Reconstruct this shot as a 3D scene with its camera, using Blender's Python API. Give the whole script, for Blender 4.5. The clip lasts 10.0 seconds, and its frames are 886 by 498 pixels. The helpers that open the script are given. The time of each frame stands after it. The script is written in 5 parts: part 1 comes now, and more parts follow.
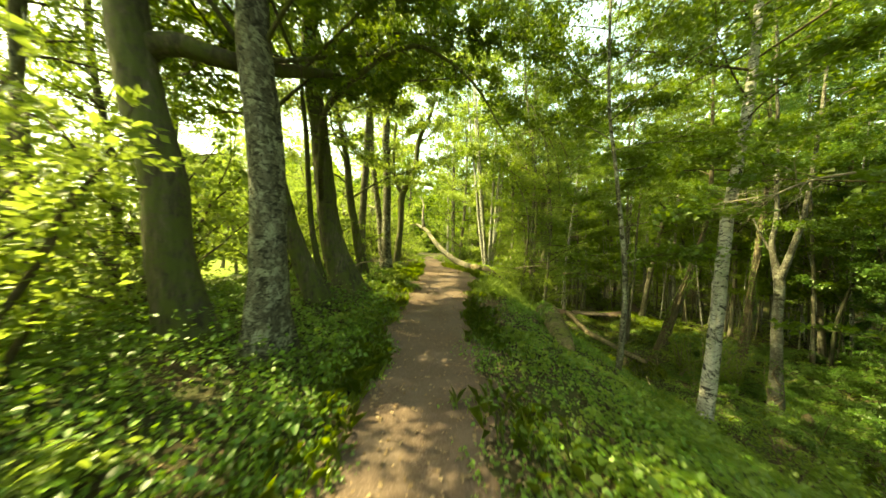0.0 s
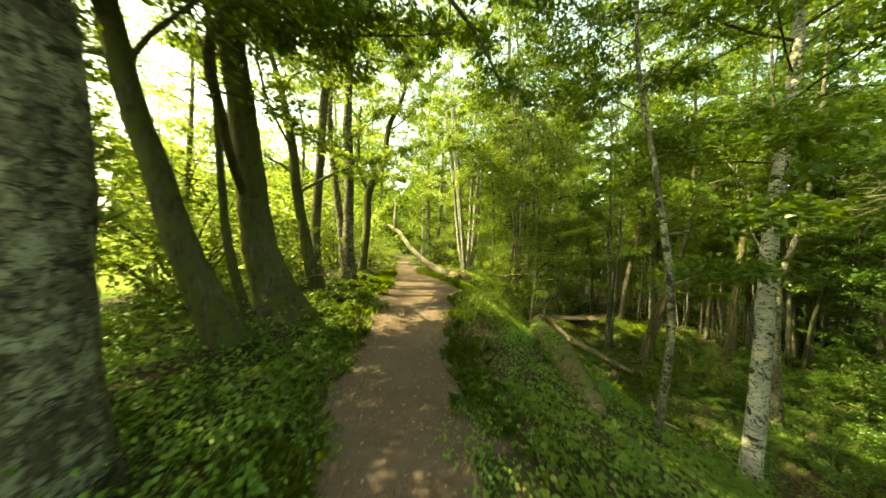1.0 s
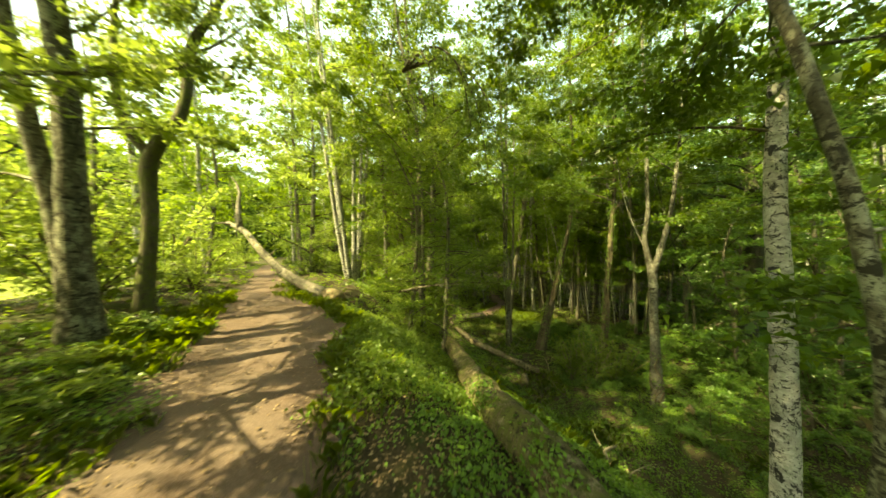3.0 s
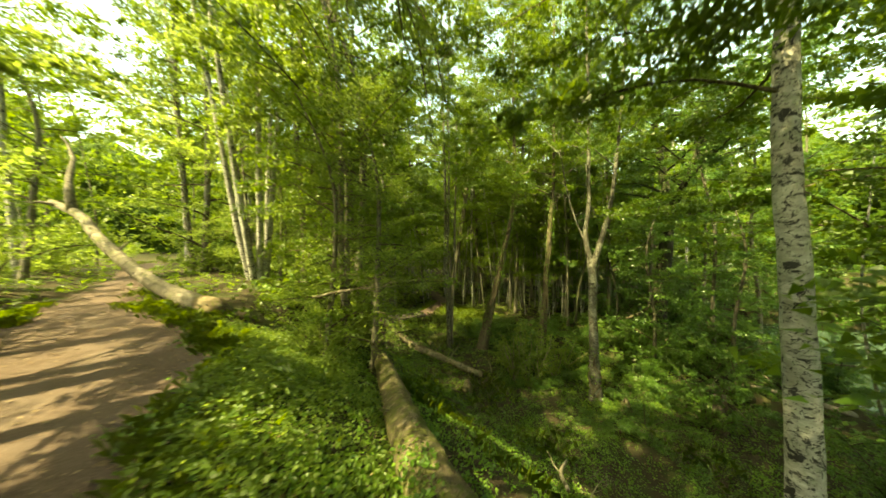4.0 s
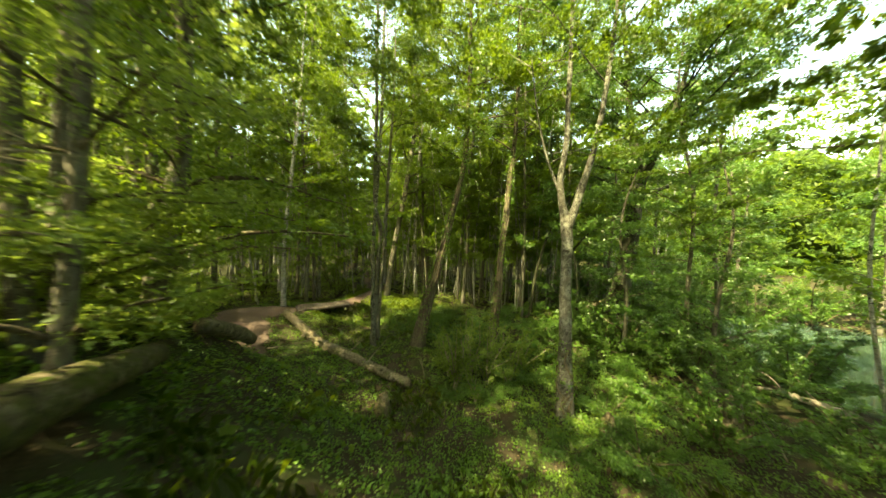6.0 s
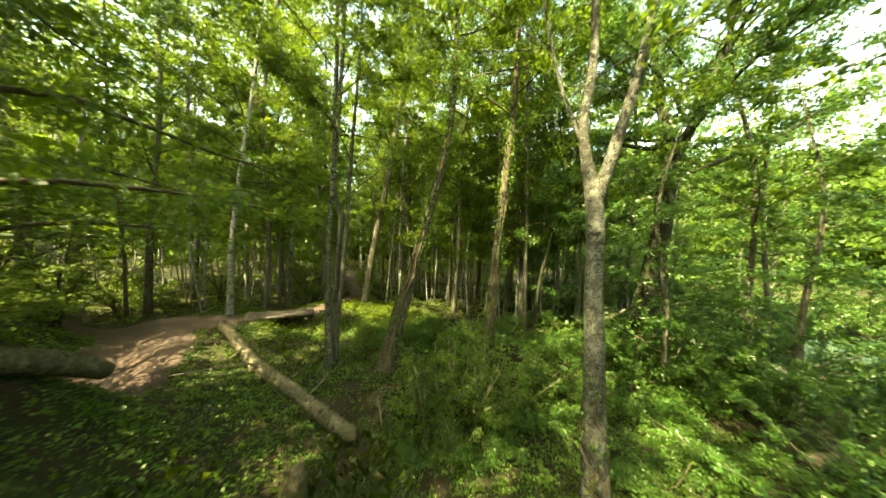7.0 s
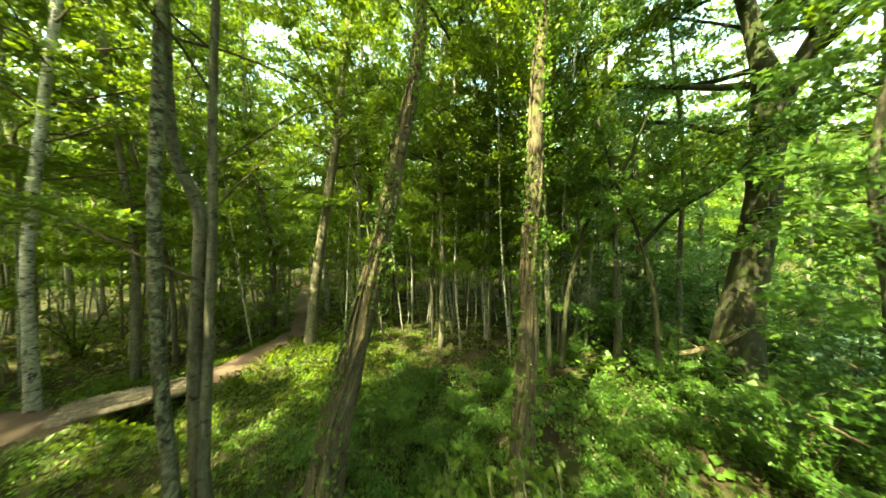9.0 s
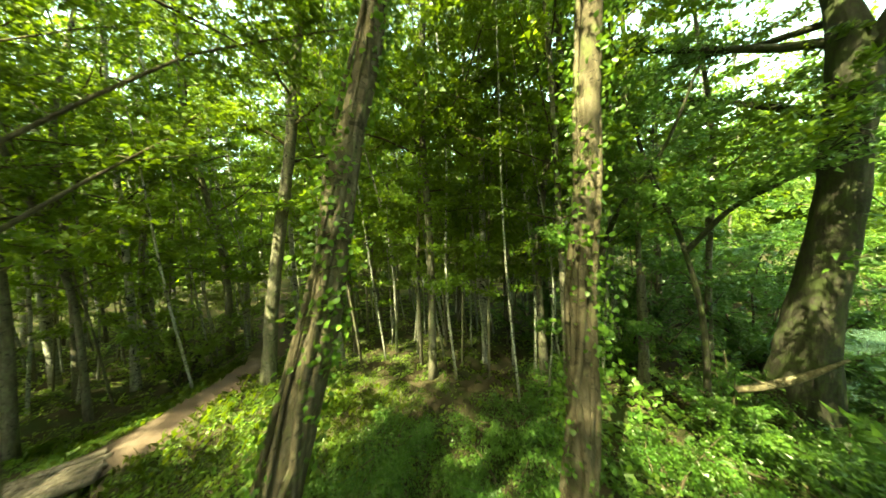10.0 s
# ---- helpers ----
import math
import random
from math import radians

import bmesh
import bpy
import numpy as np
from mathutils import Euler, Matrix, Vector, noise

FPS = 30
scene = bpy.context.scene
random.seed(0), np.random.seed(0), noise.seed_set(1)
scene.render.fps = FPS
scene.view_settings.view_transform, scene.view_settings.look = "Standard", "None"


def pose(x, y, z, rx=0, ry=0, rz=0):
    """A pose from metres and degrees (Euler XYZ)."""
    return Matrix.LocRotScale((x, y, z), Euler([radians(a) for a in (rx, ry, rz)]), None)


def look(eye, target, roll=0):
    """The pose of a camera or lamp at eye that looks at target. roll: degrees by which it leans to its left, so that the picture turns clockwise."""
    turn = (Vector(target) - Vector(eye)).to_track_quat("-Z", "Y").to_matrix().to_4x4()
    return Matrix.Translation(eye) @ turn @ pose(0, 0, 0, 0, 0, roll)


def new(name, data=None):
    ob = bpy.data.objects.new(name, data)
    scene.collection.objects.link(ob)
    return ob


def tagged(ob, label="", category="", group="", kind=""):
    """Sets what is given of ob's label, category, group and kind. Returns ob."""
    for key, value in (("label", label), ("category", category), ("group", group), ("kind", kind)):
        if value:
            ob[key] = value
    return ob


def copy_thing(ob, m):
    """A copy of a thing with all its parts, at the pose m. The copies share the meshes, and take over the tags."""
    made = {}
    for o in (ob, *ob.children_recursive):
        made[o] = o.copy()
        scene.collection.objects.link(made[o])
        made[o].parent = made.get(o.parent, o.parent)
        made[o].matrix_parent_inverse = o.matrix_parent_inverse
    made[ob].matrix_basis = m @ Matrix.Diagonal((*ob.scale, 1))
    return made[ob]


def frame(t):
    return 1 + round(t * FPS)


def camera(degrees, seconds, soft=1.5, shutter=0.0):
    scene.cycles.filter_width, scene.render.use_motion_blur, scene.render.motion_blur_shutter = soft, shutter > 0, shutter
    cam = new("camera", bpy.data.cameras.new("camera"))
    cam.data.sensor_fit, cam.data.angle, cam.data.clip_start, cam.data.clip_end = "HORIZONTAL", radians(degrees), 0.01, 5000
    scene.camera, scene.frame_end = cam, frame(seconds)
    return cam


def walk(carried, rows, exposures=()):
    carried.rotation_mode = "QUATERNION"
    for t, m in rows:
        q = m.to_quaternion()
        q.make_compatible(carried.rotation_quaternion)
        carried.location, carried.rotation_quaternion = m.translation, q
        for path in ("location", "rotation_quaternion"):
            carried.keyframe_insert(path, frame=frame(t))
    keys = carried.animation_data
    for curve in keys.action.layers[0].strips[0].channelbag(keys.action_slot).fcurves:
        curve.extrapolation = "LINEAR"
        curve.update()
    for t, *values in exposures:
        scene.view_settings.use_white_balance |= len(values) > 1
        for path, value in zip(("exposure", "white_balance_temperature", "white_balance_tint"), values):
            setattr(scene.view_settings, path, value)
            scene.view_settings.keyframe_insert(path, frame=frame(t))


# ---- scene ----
cam = camera(116.7, 10.0, 1.5, 0.45)
PATH = [
    (0, (0.0, 0.22, 1.548), (0.011, 2.22, 1.545), 1.1),
    (0.5, (0.05, 1.084, 1.662), (0.13, 3.082, 1.661), 1.1),
    (1, (0.03, 1.933, 1.771), (0.225, 3.923, 1.771), 0.9),
    (1.5, (0.046, 2.783, 1.878), (0.403, 4.751, 1.876), 0.4),
    (2, (0.147, 3.58, 1.974), (0.692, 5.504, 1.964), -0.2),
    (2.5, (0.339, 4.368, 2.02), (1.099, 6.218, 2.004), -0.9),
    (2.7, (0.482, 4.668, 2.02), (1.322, 6.482, 1.997), -1.5),
    (3.8, (1.404, 6.1, 2.019), (2.666, 7.65, 1.945), -1.5),
    (4, (1.648, 6.339, 1.907), (2.967, 7.84, 1.826), -1.4),
    (4.5, (2.276, 6.873, 1.572), (3.707, 8.266, 1.471), -1.1),
    (5, (2.995, 7.373, 1.141), (4.499, 8.686, 1.029), -0.4),
    (5.5, (3.852, 7.834, 0.767), (5.391, 9.106, 0.648), 0.6),
    (5.7, (4.188, 8.022, 0.605), (5.738, 9.281, 0.496), 1.1),
    (7, (7.35, 9.366, -0.149), (8.897, 10.633, -0.198), 1.6),
    (7.5, (8.275, 10.072, -0.22), (9.839, 11.318, -0.259), 1.0),
    (8, (9.163, 10.827, -0.177), (10.754, 12.038, -0.218), 0.1),
    (8.5, (10.006, 11.559, -0.086), (11.625, 12.731, -0.131), -0.9),
    (9, (10.818, 12.244, 0.075), (12.469, 13.371, 0.019), -1.9),
    (9.5, (11.587, 12.886, 0.251), (13.274, 13.959, 0.188), -3.0),
    (10, (12.36, 13.36, 0.475), (14.068, 14.398, 0.377), -3.6),
]
walk(cam, [(t, look(eye, target, roll)) for t, eye, target, roll in PATH], [(0.0, 3.08, 21000, -20), (3.0, 2.95, 22000, -19), (4.5, 2.94, 21500, -19), (6.5, 3.48, 12800, -14), (10.0, 3.9, 12800, -29)])
# ------- camera end
# ---------------------------------------------------------------- light
world = bpy.data.worlds.new("sky")
scene.world = world
world.use_nodes = True
wn = world.node_tree.nodes
sky = wn.new("ShaderNodeTexSky")
sky.sky_type = 'NISHITA'
sky.sun_disc = False
SUN_EL, SUN_AZ = 53.0, 177.0     # degrees: height, and where the sun stands, counted from +x towards +y
sky.sun_elevation = radians(SUN_EL)
sky.sun_rotation = radians(90 - SUN_AZ)
sky.air_density, sky.dust_density, sky.ozone_density = 1.0, 2.0, 1.0
world.node_tree.links.new(sky.outputs[0], wn["Background"].inputs[0])
wn["Background"].inputs[1].default_value = 0.15
sun = bpy.data.lights.new("sun", 'SUN')
sun.energy, sun.angle, sun.color = 3.25, radians(0.55), (1.0, 0.945, 0.85)
sun_ob = new("sun", sun)
toward = Vector((math.cos(radians(SUN_EL)) * math.cos(radians(SUN_AZ)), math.cos(radians(SUN_EL)) * math.sin(radians(SUN_AZ)), math.sin(radians(SUN_EL))))
sun_ob.matrix_world = look(toward * 60, (0, 0, 0))

# ---------------------------------------------------------------- materials


class Nodes:
    """A small wrapper round a material's node tree."""

    def __init__(self, name):
        self.mat = bpy.data.materials.new(name)
        self.mat.use_nodes = True
        self.t = self.mat.node_tree
        self.n = self.t.nodes
        self.bsdf = self.n["Principled BSDF"]
        self.out = self.n["Material Output"]

    def add(self, kind, **inputs):
        node = self.n.new(kind)
        for key, value in inputs.items():
            self.put(node.inputs[key.replace("_", " ")], value)
        return node

    def put(self, socket, value):
        if isinstance(value, bpy.types.NodeSocket):
            self.t.links.new(value, socket)
        else:
            socket.default_value = value

    def coords(self, scale=(1, 1, 1)):
        tc = self.n.new("ShaderNodeTexCoord")
        mp = self.n.new("ShaderNodeMapping")
        self.t.links.new(tc.outputs["Object"], mp.inputs[0])
        mp.inputs["Scale"].default_value = scale
        return mp.outputs[0]

    def noise(self, vec, scale, detail=5.0, rough=0.6, distort=0.0):
        return self.add("ShaderNodeTexNoise", Vector=vec, Scale=scale, Detail=detail, Roughness=rough, Distortion=distort).outputs[0]

    def ramp(self, fac, stops):
        r = self.n.new("ShaderNodeValToRGB")
        while len(r.color_ramp.elements) < len(stops):
            r.color_ramp.elements.new(0.5)
        for e, (pos, col) in zip(r.color_ramp.elements, stops):
            e.position = pos
            e.color = (*col, 1) if len(col) == 3 else col
        self.put(r.inputs[0], fac)
        return r.outputs[0]

    def mix(self, fac, a, b):
        m = self.n.new("ShaderNodeMix")
        m.data_type = 'RGBA'
        for i, v in ((0, fac), (6, a), (7, b)):
            if isinstance(v, tuple) and len(v) == 3:
                v = (*v, 1)
            self.put(m.inputs[i], v)
        return m.outputs[2]

    def step(self, value, low, high):
        m = self.n.new("ShaderNodeMapRange")
        m.interpolation_type = 'SMOOTHSTEP'
        self.put(m.inputs[0], value)
        m.inputs[1].default_value, m.inputs[2].default_value = low, high
        return m.outputs[0]

    def finish(self, colour, rough=0.8, height=None, bump=0.5, distance=0.02, spec=0.3):
        self.put(self.bsdf.inputs["Base Color"], colour)
        self.put(self.bsdf.inputs["Roughness"], rough)
        self.bsdf.inputs["Specular IOR Level"].default_value = spec
        if height is not None:
            b = self.add("ShaderNodeBump", Height=height, Strength=bump, Distance=distance)
            self.put(self.bsdf.inputs["Normal"], b.outputs[0])
        return self.mat


def leaf_material(name, stops, through_col, share=0.45, rough=0.42, spec=0.42):
    """Leaves: each its own green, shining through against the light."""
    m = Nodes(name)
    rnd = m.n.new("ShaderNodeNewGeometry").outputs["Random Per Island"]
    big = m.noise(m.coords(), 0.7, 2.0)
    col = m.ramp(rnd, stops)
    col = m.mix(m.step(big, 0.35, 0.7), col, m.mix(0.5, col, stops[-1][1]))
    m.put(m.bsdf.inputs["Base Color"], col)
    m.bsdf.inputs["Roughness"].default_value = rough
    m.bsdf.inputs["Specular IOR Level"].default_value = spec
    tr = m.add("ShaderNodeBsdfTranslucent", Color=m.mix(0.35, (*through_col, 1), col))
    mx = m.add("ShaderNodeMixShader")
    mx.inputs[0].default_value = share
    m.t.links.new(m.bsdf.outputs[0], mx.inputs[1])
    m.t.links.new(tr.outputs[0], mx.inputs[2])
    m.t.links.new(mx.outputs[0], m.out.inputs[0])
    return m.mat


def bark_material(name, dark, mid, light, patch=None, patch_at=(0.55, 0.62), spots=None, stretch=0.35, bump=0.8, grain=14.0, spot_at=(0.58, 0.63), spot_scale=(5.0, 11.0)):
    """Bark: fine grain, wide tone, lichen or moss in blotches of two sizes, and dark scars."""
    m = Nodes(name)
    v = m.coords((1, 1, stretch))
    fine = m.noise(v, grain, 8.0, 0.72, 0.4)
    col = m.ramp(fine, [(0.30, dark), (0.5, mid), (0.68, light)])
    # Shade in the furrows, painted as darker streaks without any relief.
    furrow_shade = m.noise(m.coords((1, 1, stretch * 0.5)), grain * 0.42, 4.0, 0.6, 0.5)
    col = m.mix(m.step(furrow_shade, 0.50, 0.62), col, m.mix(0.5, col, dark))
    wide = m.noise(m.coords((1, 1, 0.5)), 1.6, 4.0, 0.6)
    col = m.mix(m.step(wide, 0.38, 0.66), col, m.mix(0.55, col, dark))
    if patch:
        for scale, part_of in ((4.0, 0.75), (13.0, 0.6)):
            where = m.step(m.noise(m.coords((1, 1, 0.8)), scale, 6.0, 0.66, 0.6), *patch_at)
            soft = m.add("ShaderNodeMath")
            soft.operation = 'MULTIPLY'
            m.put(soft.inputs[0], where)
            soft.inputs[1].default_value = part_of
            col = m.mix(soft.outputs[0], col, patch)
    if spots:
        for scale in spot_scale:
            where = m.step(m.noise(m.coords((1, 1, 1.4)), scale, 5.0, 0.72, 0.8), *spot_at)
            col = m.mix(where, col, spots)
    return m.finish(col, 0.9, fine, bump, 0.03, 0.15)


BARK_GREY = bark_material("grey lichened bark", (0.044, 0.040, 0.028), (0.118, 0.110, 0.080), (0.21, 0.197, 0.150), patch=(0.28, 0.285, 0.215), patch_at=(0.52, 0.585), spots=(0.028, 0.026, 0.019), spot_at=(0.555, 0.605), spot_scale=(6.0, 15.0, 36.0))
BARK_DARK = bark_material("dark furrowed bark", (0.034, 0.029, 0.022), (0.09, 0.077, 0.058), (0.18, 0.156, 0.12), patch=(0.085, 0.105, 0.03), patch_at=(0.44, 0.60), stretch=0.22, bump=1.0, grain=18.0)
# Darker copy of BARK_GREY for the ash; its tone stands in for shade.
BARK_GREY_SHADED = bark_material("grey lichened bark toned down for shade", (0.042, 0.039, 0.031), (0.105, 0.099, 0.083), (0.18, 0.172, 0.148), patch=(0.215, 0.22, 0.185), patch_at=(0.52, 0.585), spots=(0.034, 0.031, 0.024), spot_at=(0.555, 0.605), spot_scale=(6.0, 15.0, 36.0))
# BARK_DARK in lower tones: the shade by the water is put into the colour.
BARK_SHADED = bark_material("dark bark lowered for shade", (0.018, 0.016, 0.013), (0.042, 0.037, 0.031), (0.088, 0.078, 0.066), patch=(0.045, 0.06, 0.022), patch_at=(0.46, 0.62), stretch=0.22, bump=1.0, grain=18.0)
BARK_BIRCH = bark_material("pale birch bark", (0.17, 0.164, 0.148), (0.33, 0.32, 0.295), (0.50, 0.485, 0.45), patch=(0.20, 0.225, 0.165), patch_at=(0.54, 0.66), spots=(0.029, 0.028, 0.028), stretch=2.2, bump=0.6, grain=7.0, spot_at=(0.56, 0.61), spot_scale=(4.0, 9.0, 18.0))
BARK_WOOD = bark_material("slender grey-brown bark", (0.052, 0.045, 0.036), (0.125, 0.110, 0.088), (0.23, 0.208, 0.172), patch=(0.14, 0.155, 0.09), patch_at=(0.5, 0.66), spots=(0.029, 0.026, 0.023))
BARK_TWIG = bark_material("brown twig bark", (0.04, 0.032, 0.02), (0.085, 0.068, 0.045), (0.15, 0.125, 0.09))
BARK_IVIED = bark_material("brown ivied bark", (0.046, 0.036, 0.025), (0.115, 0.091, 0.066), (0.215, 0.178, 0.138), patch=(0.10, 0.115, 0.05), patch_at=(0.55, 0.68), spots=(0.03, 0.025, 0.017), stretch=0.3, bump=1.0)
BARK_FALLEN = bark_material("weathered fallen bark", (0.07, 0.06, 0.05), (0.16, 0.14, 0.118), (0.30, 0.265, 0.225), patch=(0.11, 0.12, 0.055), patch_at=(0.52, 0.66), spots=(0.04, 0.033, 0.026))
BARK_DEAD = bark_material("bleached dead wood", (0.12, 0.10, 0.075), (0.25, 0.215, 0.165), (0.42, 0.375, 0.30), stretch=0.15, bump=0.7)
BARK_LOG = bark_material("fallen log bark", (0.07, 0.055, 0.038), (0.17, 0.14, 0.10), (0.34, 0.295, 0.225), patch=(0.065, 0.08, 0.02), patch_at=(0.55, 0.66), stretch=0.6, spots=(0.04, 0.032, 0.022))
BARK_BRIDGE = bark_material("worn bridge logs", (0.065, 0.052, 0.046), (0.145, 0.118, 0.104), (0.26, 0.22, 0.20), stretch=0.3, spots=(0.04, 0.032, 0.028))
BARK_MOSS = bark_material("mossy log bark", (0.045, 0.035, 0.024), (0.13, 0.102, 0.07), (0.30, 0.25, 0.185), patch=(0.074, 0.088, 0.02), patch_at=(0.47, 0.57), stretch=0.8, spots=(0.024, 0.019, 0.012), bump=1.2, spot_scale=(5.0, 12.0, 30.0))
CUT_WOOD = bark_material("broken wood", (0.07, 0.052, 0.034), (0.18, 0.14, 0.095), (0.36, 0.29, 0.20), patch=(0.09, 0.095, 0.03), stretch=1.0)

LEAF_IVY = leaf_material("ground leaves", [(0.0, (0.033, 0.084, 0.0162)), (0.5, (0.064, 0.144, 0.0243)), (1.0, (0.132, 0.228, 0.0378))], (0.230, 0.358, 0.0429), 0.34)
LEAF_HAZEL = leaf_material("shrub leaves", [(0.0, (0.0424, 0.092, 0.0164)), (0.6, (0.072, 0.1376, 0.0248)), (1.0, (0.1272, 0.184, 0.046))], (0.37, 0.46, 0.095), 0.56)
LEAF_CANOPY = leaf_material("canopy leaves", [(0.0, (0.0263, 0.0705, 0.0106)), (0.6, (0.0518, 0.1125, 0.0168)), (1.0, (0.0953, 0.15, 0.0211))], (0.20, 0.275, 0.0255), 0.47)
LEAF_WOOD = leaf_material("wood leaves", [(0.0, (0.03, 0.075, 0.0128)), (0.6, (0.06, 0.12, 0.018)), (1.0, (0.105, 0.162, 0.0225))], (0.27, 0.37, 0.0353), 0.52)
LEAF_COOL = leaf_material("waterside leaves", [(0.0, (0.0264, 0.0768, 0.018)), (0.6, (0.0528, 0.12, 0.0252)), (1.0, (0.0968, 0.1728, 0.0324))], (0.185, 0.315, 0.062), 0.40, 0.38, 0.45)
LEAF_DRY = leaf_material("dry fallen leaves", [(0.0, (0.08, 0.05, 0.032)), (0.5, (0.15, 0.10, 0.065)), (1.0, (0.26, 0.19, 0.13))], (0.2, 0.12, 0.05), 0.15, 0.7, 0.2)
GRASS = leaf_material("grass blades", [(0.0, (0.05, 0.10, 0.015)), (0.6, (0.09, 0.16, 0.02)), (1.0, (0.17, 0.21, 0.04))], (0.30, 0.40, 0.03), 0.4)


def soil_material():
    m = Nodes("leaf mould")
    v = m.coords()
    fine, wide = m.noise(v, 38.0, 8.0, 0.7), m.noise(v, 1.3, 4.0)
    col = m.ramp(fine, [(0.3, (0.018, 0.014, 0.009)), (0.55, (0.05, 0.038, 0.024)), (0.75, (0.11, 0.085, 0.055))])
    col = m.mix(m.step(wide, 0.42, 0.62), col, m.mix(0.6, col, (0.03, 0.055, 0.012, 1)))
    return m.finish(col, 0.95, fine, 0.9, 0.03, 0.15)


def dirt_material():
    m = Nodes("trodden earth")
    v = m.coords()
    fine, mid, wide = m.noise(v, 60.0, 9.0, 0.72), m.noise(v, 9.0, 6.0, 0.65), m.noise(v, 1.1, 3.0)
    col = m.ramp(fine, [(0.25, (0.034, 0.023, 0.020)), (0.5, (0.080, 0.052, 0.043)), (0.78, (0.225, 0.170, 0.155))])
    col = m.mix(m.step(mid, 0.45, 0.75), col, m.mix(0.6, col, (0.088, 0.061, 0.049, 1)))
    col = m.mix(m.step(wide, 0.4, 0.68), col, m.mix(0.4, col, (0.135, 0.104, 0.094, 1)))
    both = m.add("ShaderNodeMath")
    m.put(both.inputs[0], fine)
    m.put(both.inputs[1], mid)
    return m.finish(col, 0.92, both.outputs[0], 0.7, 0.02, 0.2)


def water_material():
    m = Nodes("pond water")
    v = m.coords()
    fine = m.noise(v, 2.2, 3.0)
    return m.finish((0.035, 0.06, 0.045, 1), 0.06, fine, 0.12, 0.02, 0.5)


def meadow_material():
    m = Nodes("meadow grass")
    v = m.coords()
    fine, wide = m.noise(v, 6.0, 8.0, 0.75), m.noise(v, 0.12, 4.0)
    col = m.ramp(fine, [(0.3, (0.07, 0.11, 0.02)), (0.55, (0.14, 0.19, 0.035)), (0.75, (0.26, 0.27, 0.08))])
    col = m.mix(m.step(wide, 0.4, 0.65), col, m.mix(0.5, col, (0.24, 0.22, 0.09, 1)))
    return m.finish(col, 0.95, fine, 0.8, 0.1, 0.15)


def thicket_material():
    m = Nodes("distant foliage")
    v = m.coords()
    fine, wide = m.noise(v, 2.4, 9.0, 0.75), m.noise(v, 0.25, 4.0)
    col = m.ramp(fine, [(0.35, (0.03, 0.055, 0.014)), (0.52, (0.07, 0.115, 0.024)), (0.7, (0.12, 0.175, 0.036))])
    col = m.mix(m.step(wide, 0.4, 0.65), col, m.mix(0.4, col, (0.03, 0.06, 0.012, 1)))
    return m.finish(col, 0.9, fine, 1.0, 0.6, 0.1)


THICKET = thicket_material()
MEADOW = meadow_material()
SOIL, DIRT, WATER = soil_material(), dirt_material(), water_material()

# ---------------------------------------------------------------- mesh helpers
rng = np.random.default_rng(7)


def mesh_of(name, verts, loops, starts, material, smooth=False):
    me = bpy.data.meshes.new(name)
    me.vertices.add(len(verts))
    me.vertices.foreach_set("co", np.ascontiguousarray(verts, dtype=np.float32).ravel())
    me.loops.add(len(loops))
    me.loops.foreach_set("vertex_index", np.ascontiguousarray(loops, dtype=np.int32))
    me.polygons.add(len(starts))
    me.polygons.foreach_set("loop_start", np.ascontiguousarray(starts, dtype=np.int32))
    if smooth:
        me.polygons.foreach_set("use_smooth", np.ones(len(starts), dtype=bool))
    me.materials.append(material)
    me.update(calc_edges=True)
    return me


def faces_mesh(name, verts, faces, material, smooth=False):
    faces = np.asarray(faces)
    n = faces.shape[1]
    return mesh_of(name, verts, faces.ravel(), np.arange(0, faces.size, n), material, smooth)


def part(name, mesh, parent, label=""):
    ob = new(name, mesh)
    ob.parent = parent
    return tagged(ob, label)


def thing(name, place, label, category, group="", kind=""):
    ob = new(name)
    ob.empty_display_size = 0.2
    ob.location = place
    return tagged(ob, label, category, group, kind)


def smooth_line(points, n):
    """n points on a smooth curve through rows of (x, y, z, radius)."""
    p = np.array(points, dtype=float)
    s = np.concatenate([[0], np.cumsum(np.linalg.norm(np.diff(p[:, :3], axis=0), axis=1))])
    d = np.gradient(p, s, axis=0) if len(p) > 2 else np.repeat((p[1:] - p[:1]) / s[-1], 2, axis=0)
    u = np.linspace(0, s[-1], n)
    i = np.clip(np.searchsorted(s, u, side="right") - 1, 0, len(s) - 2)
    h = (s[i + 1] - s[i])[:, None]
    f = ((u - s[i]) / (s[i + 1] - s[i]))[:, None]
    return (2 * f**3 - 3 * f**2 + 1) * p[i] + (f**3 - 2 * f**2 + f) * h * d[i] + (3 * f**2 - 2 * f**3) * p[i + 1] + (f**3 - f**2) * h * d[i + 1]


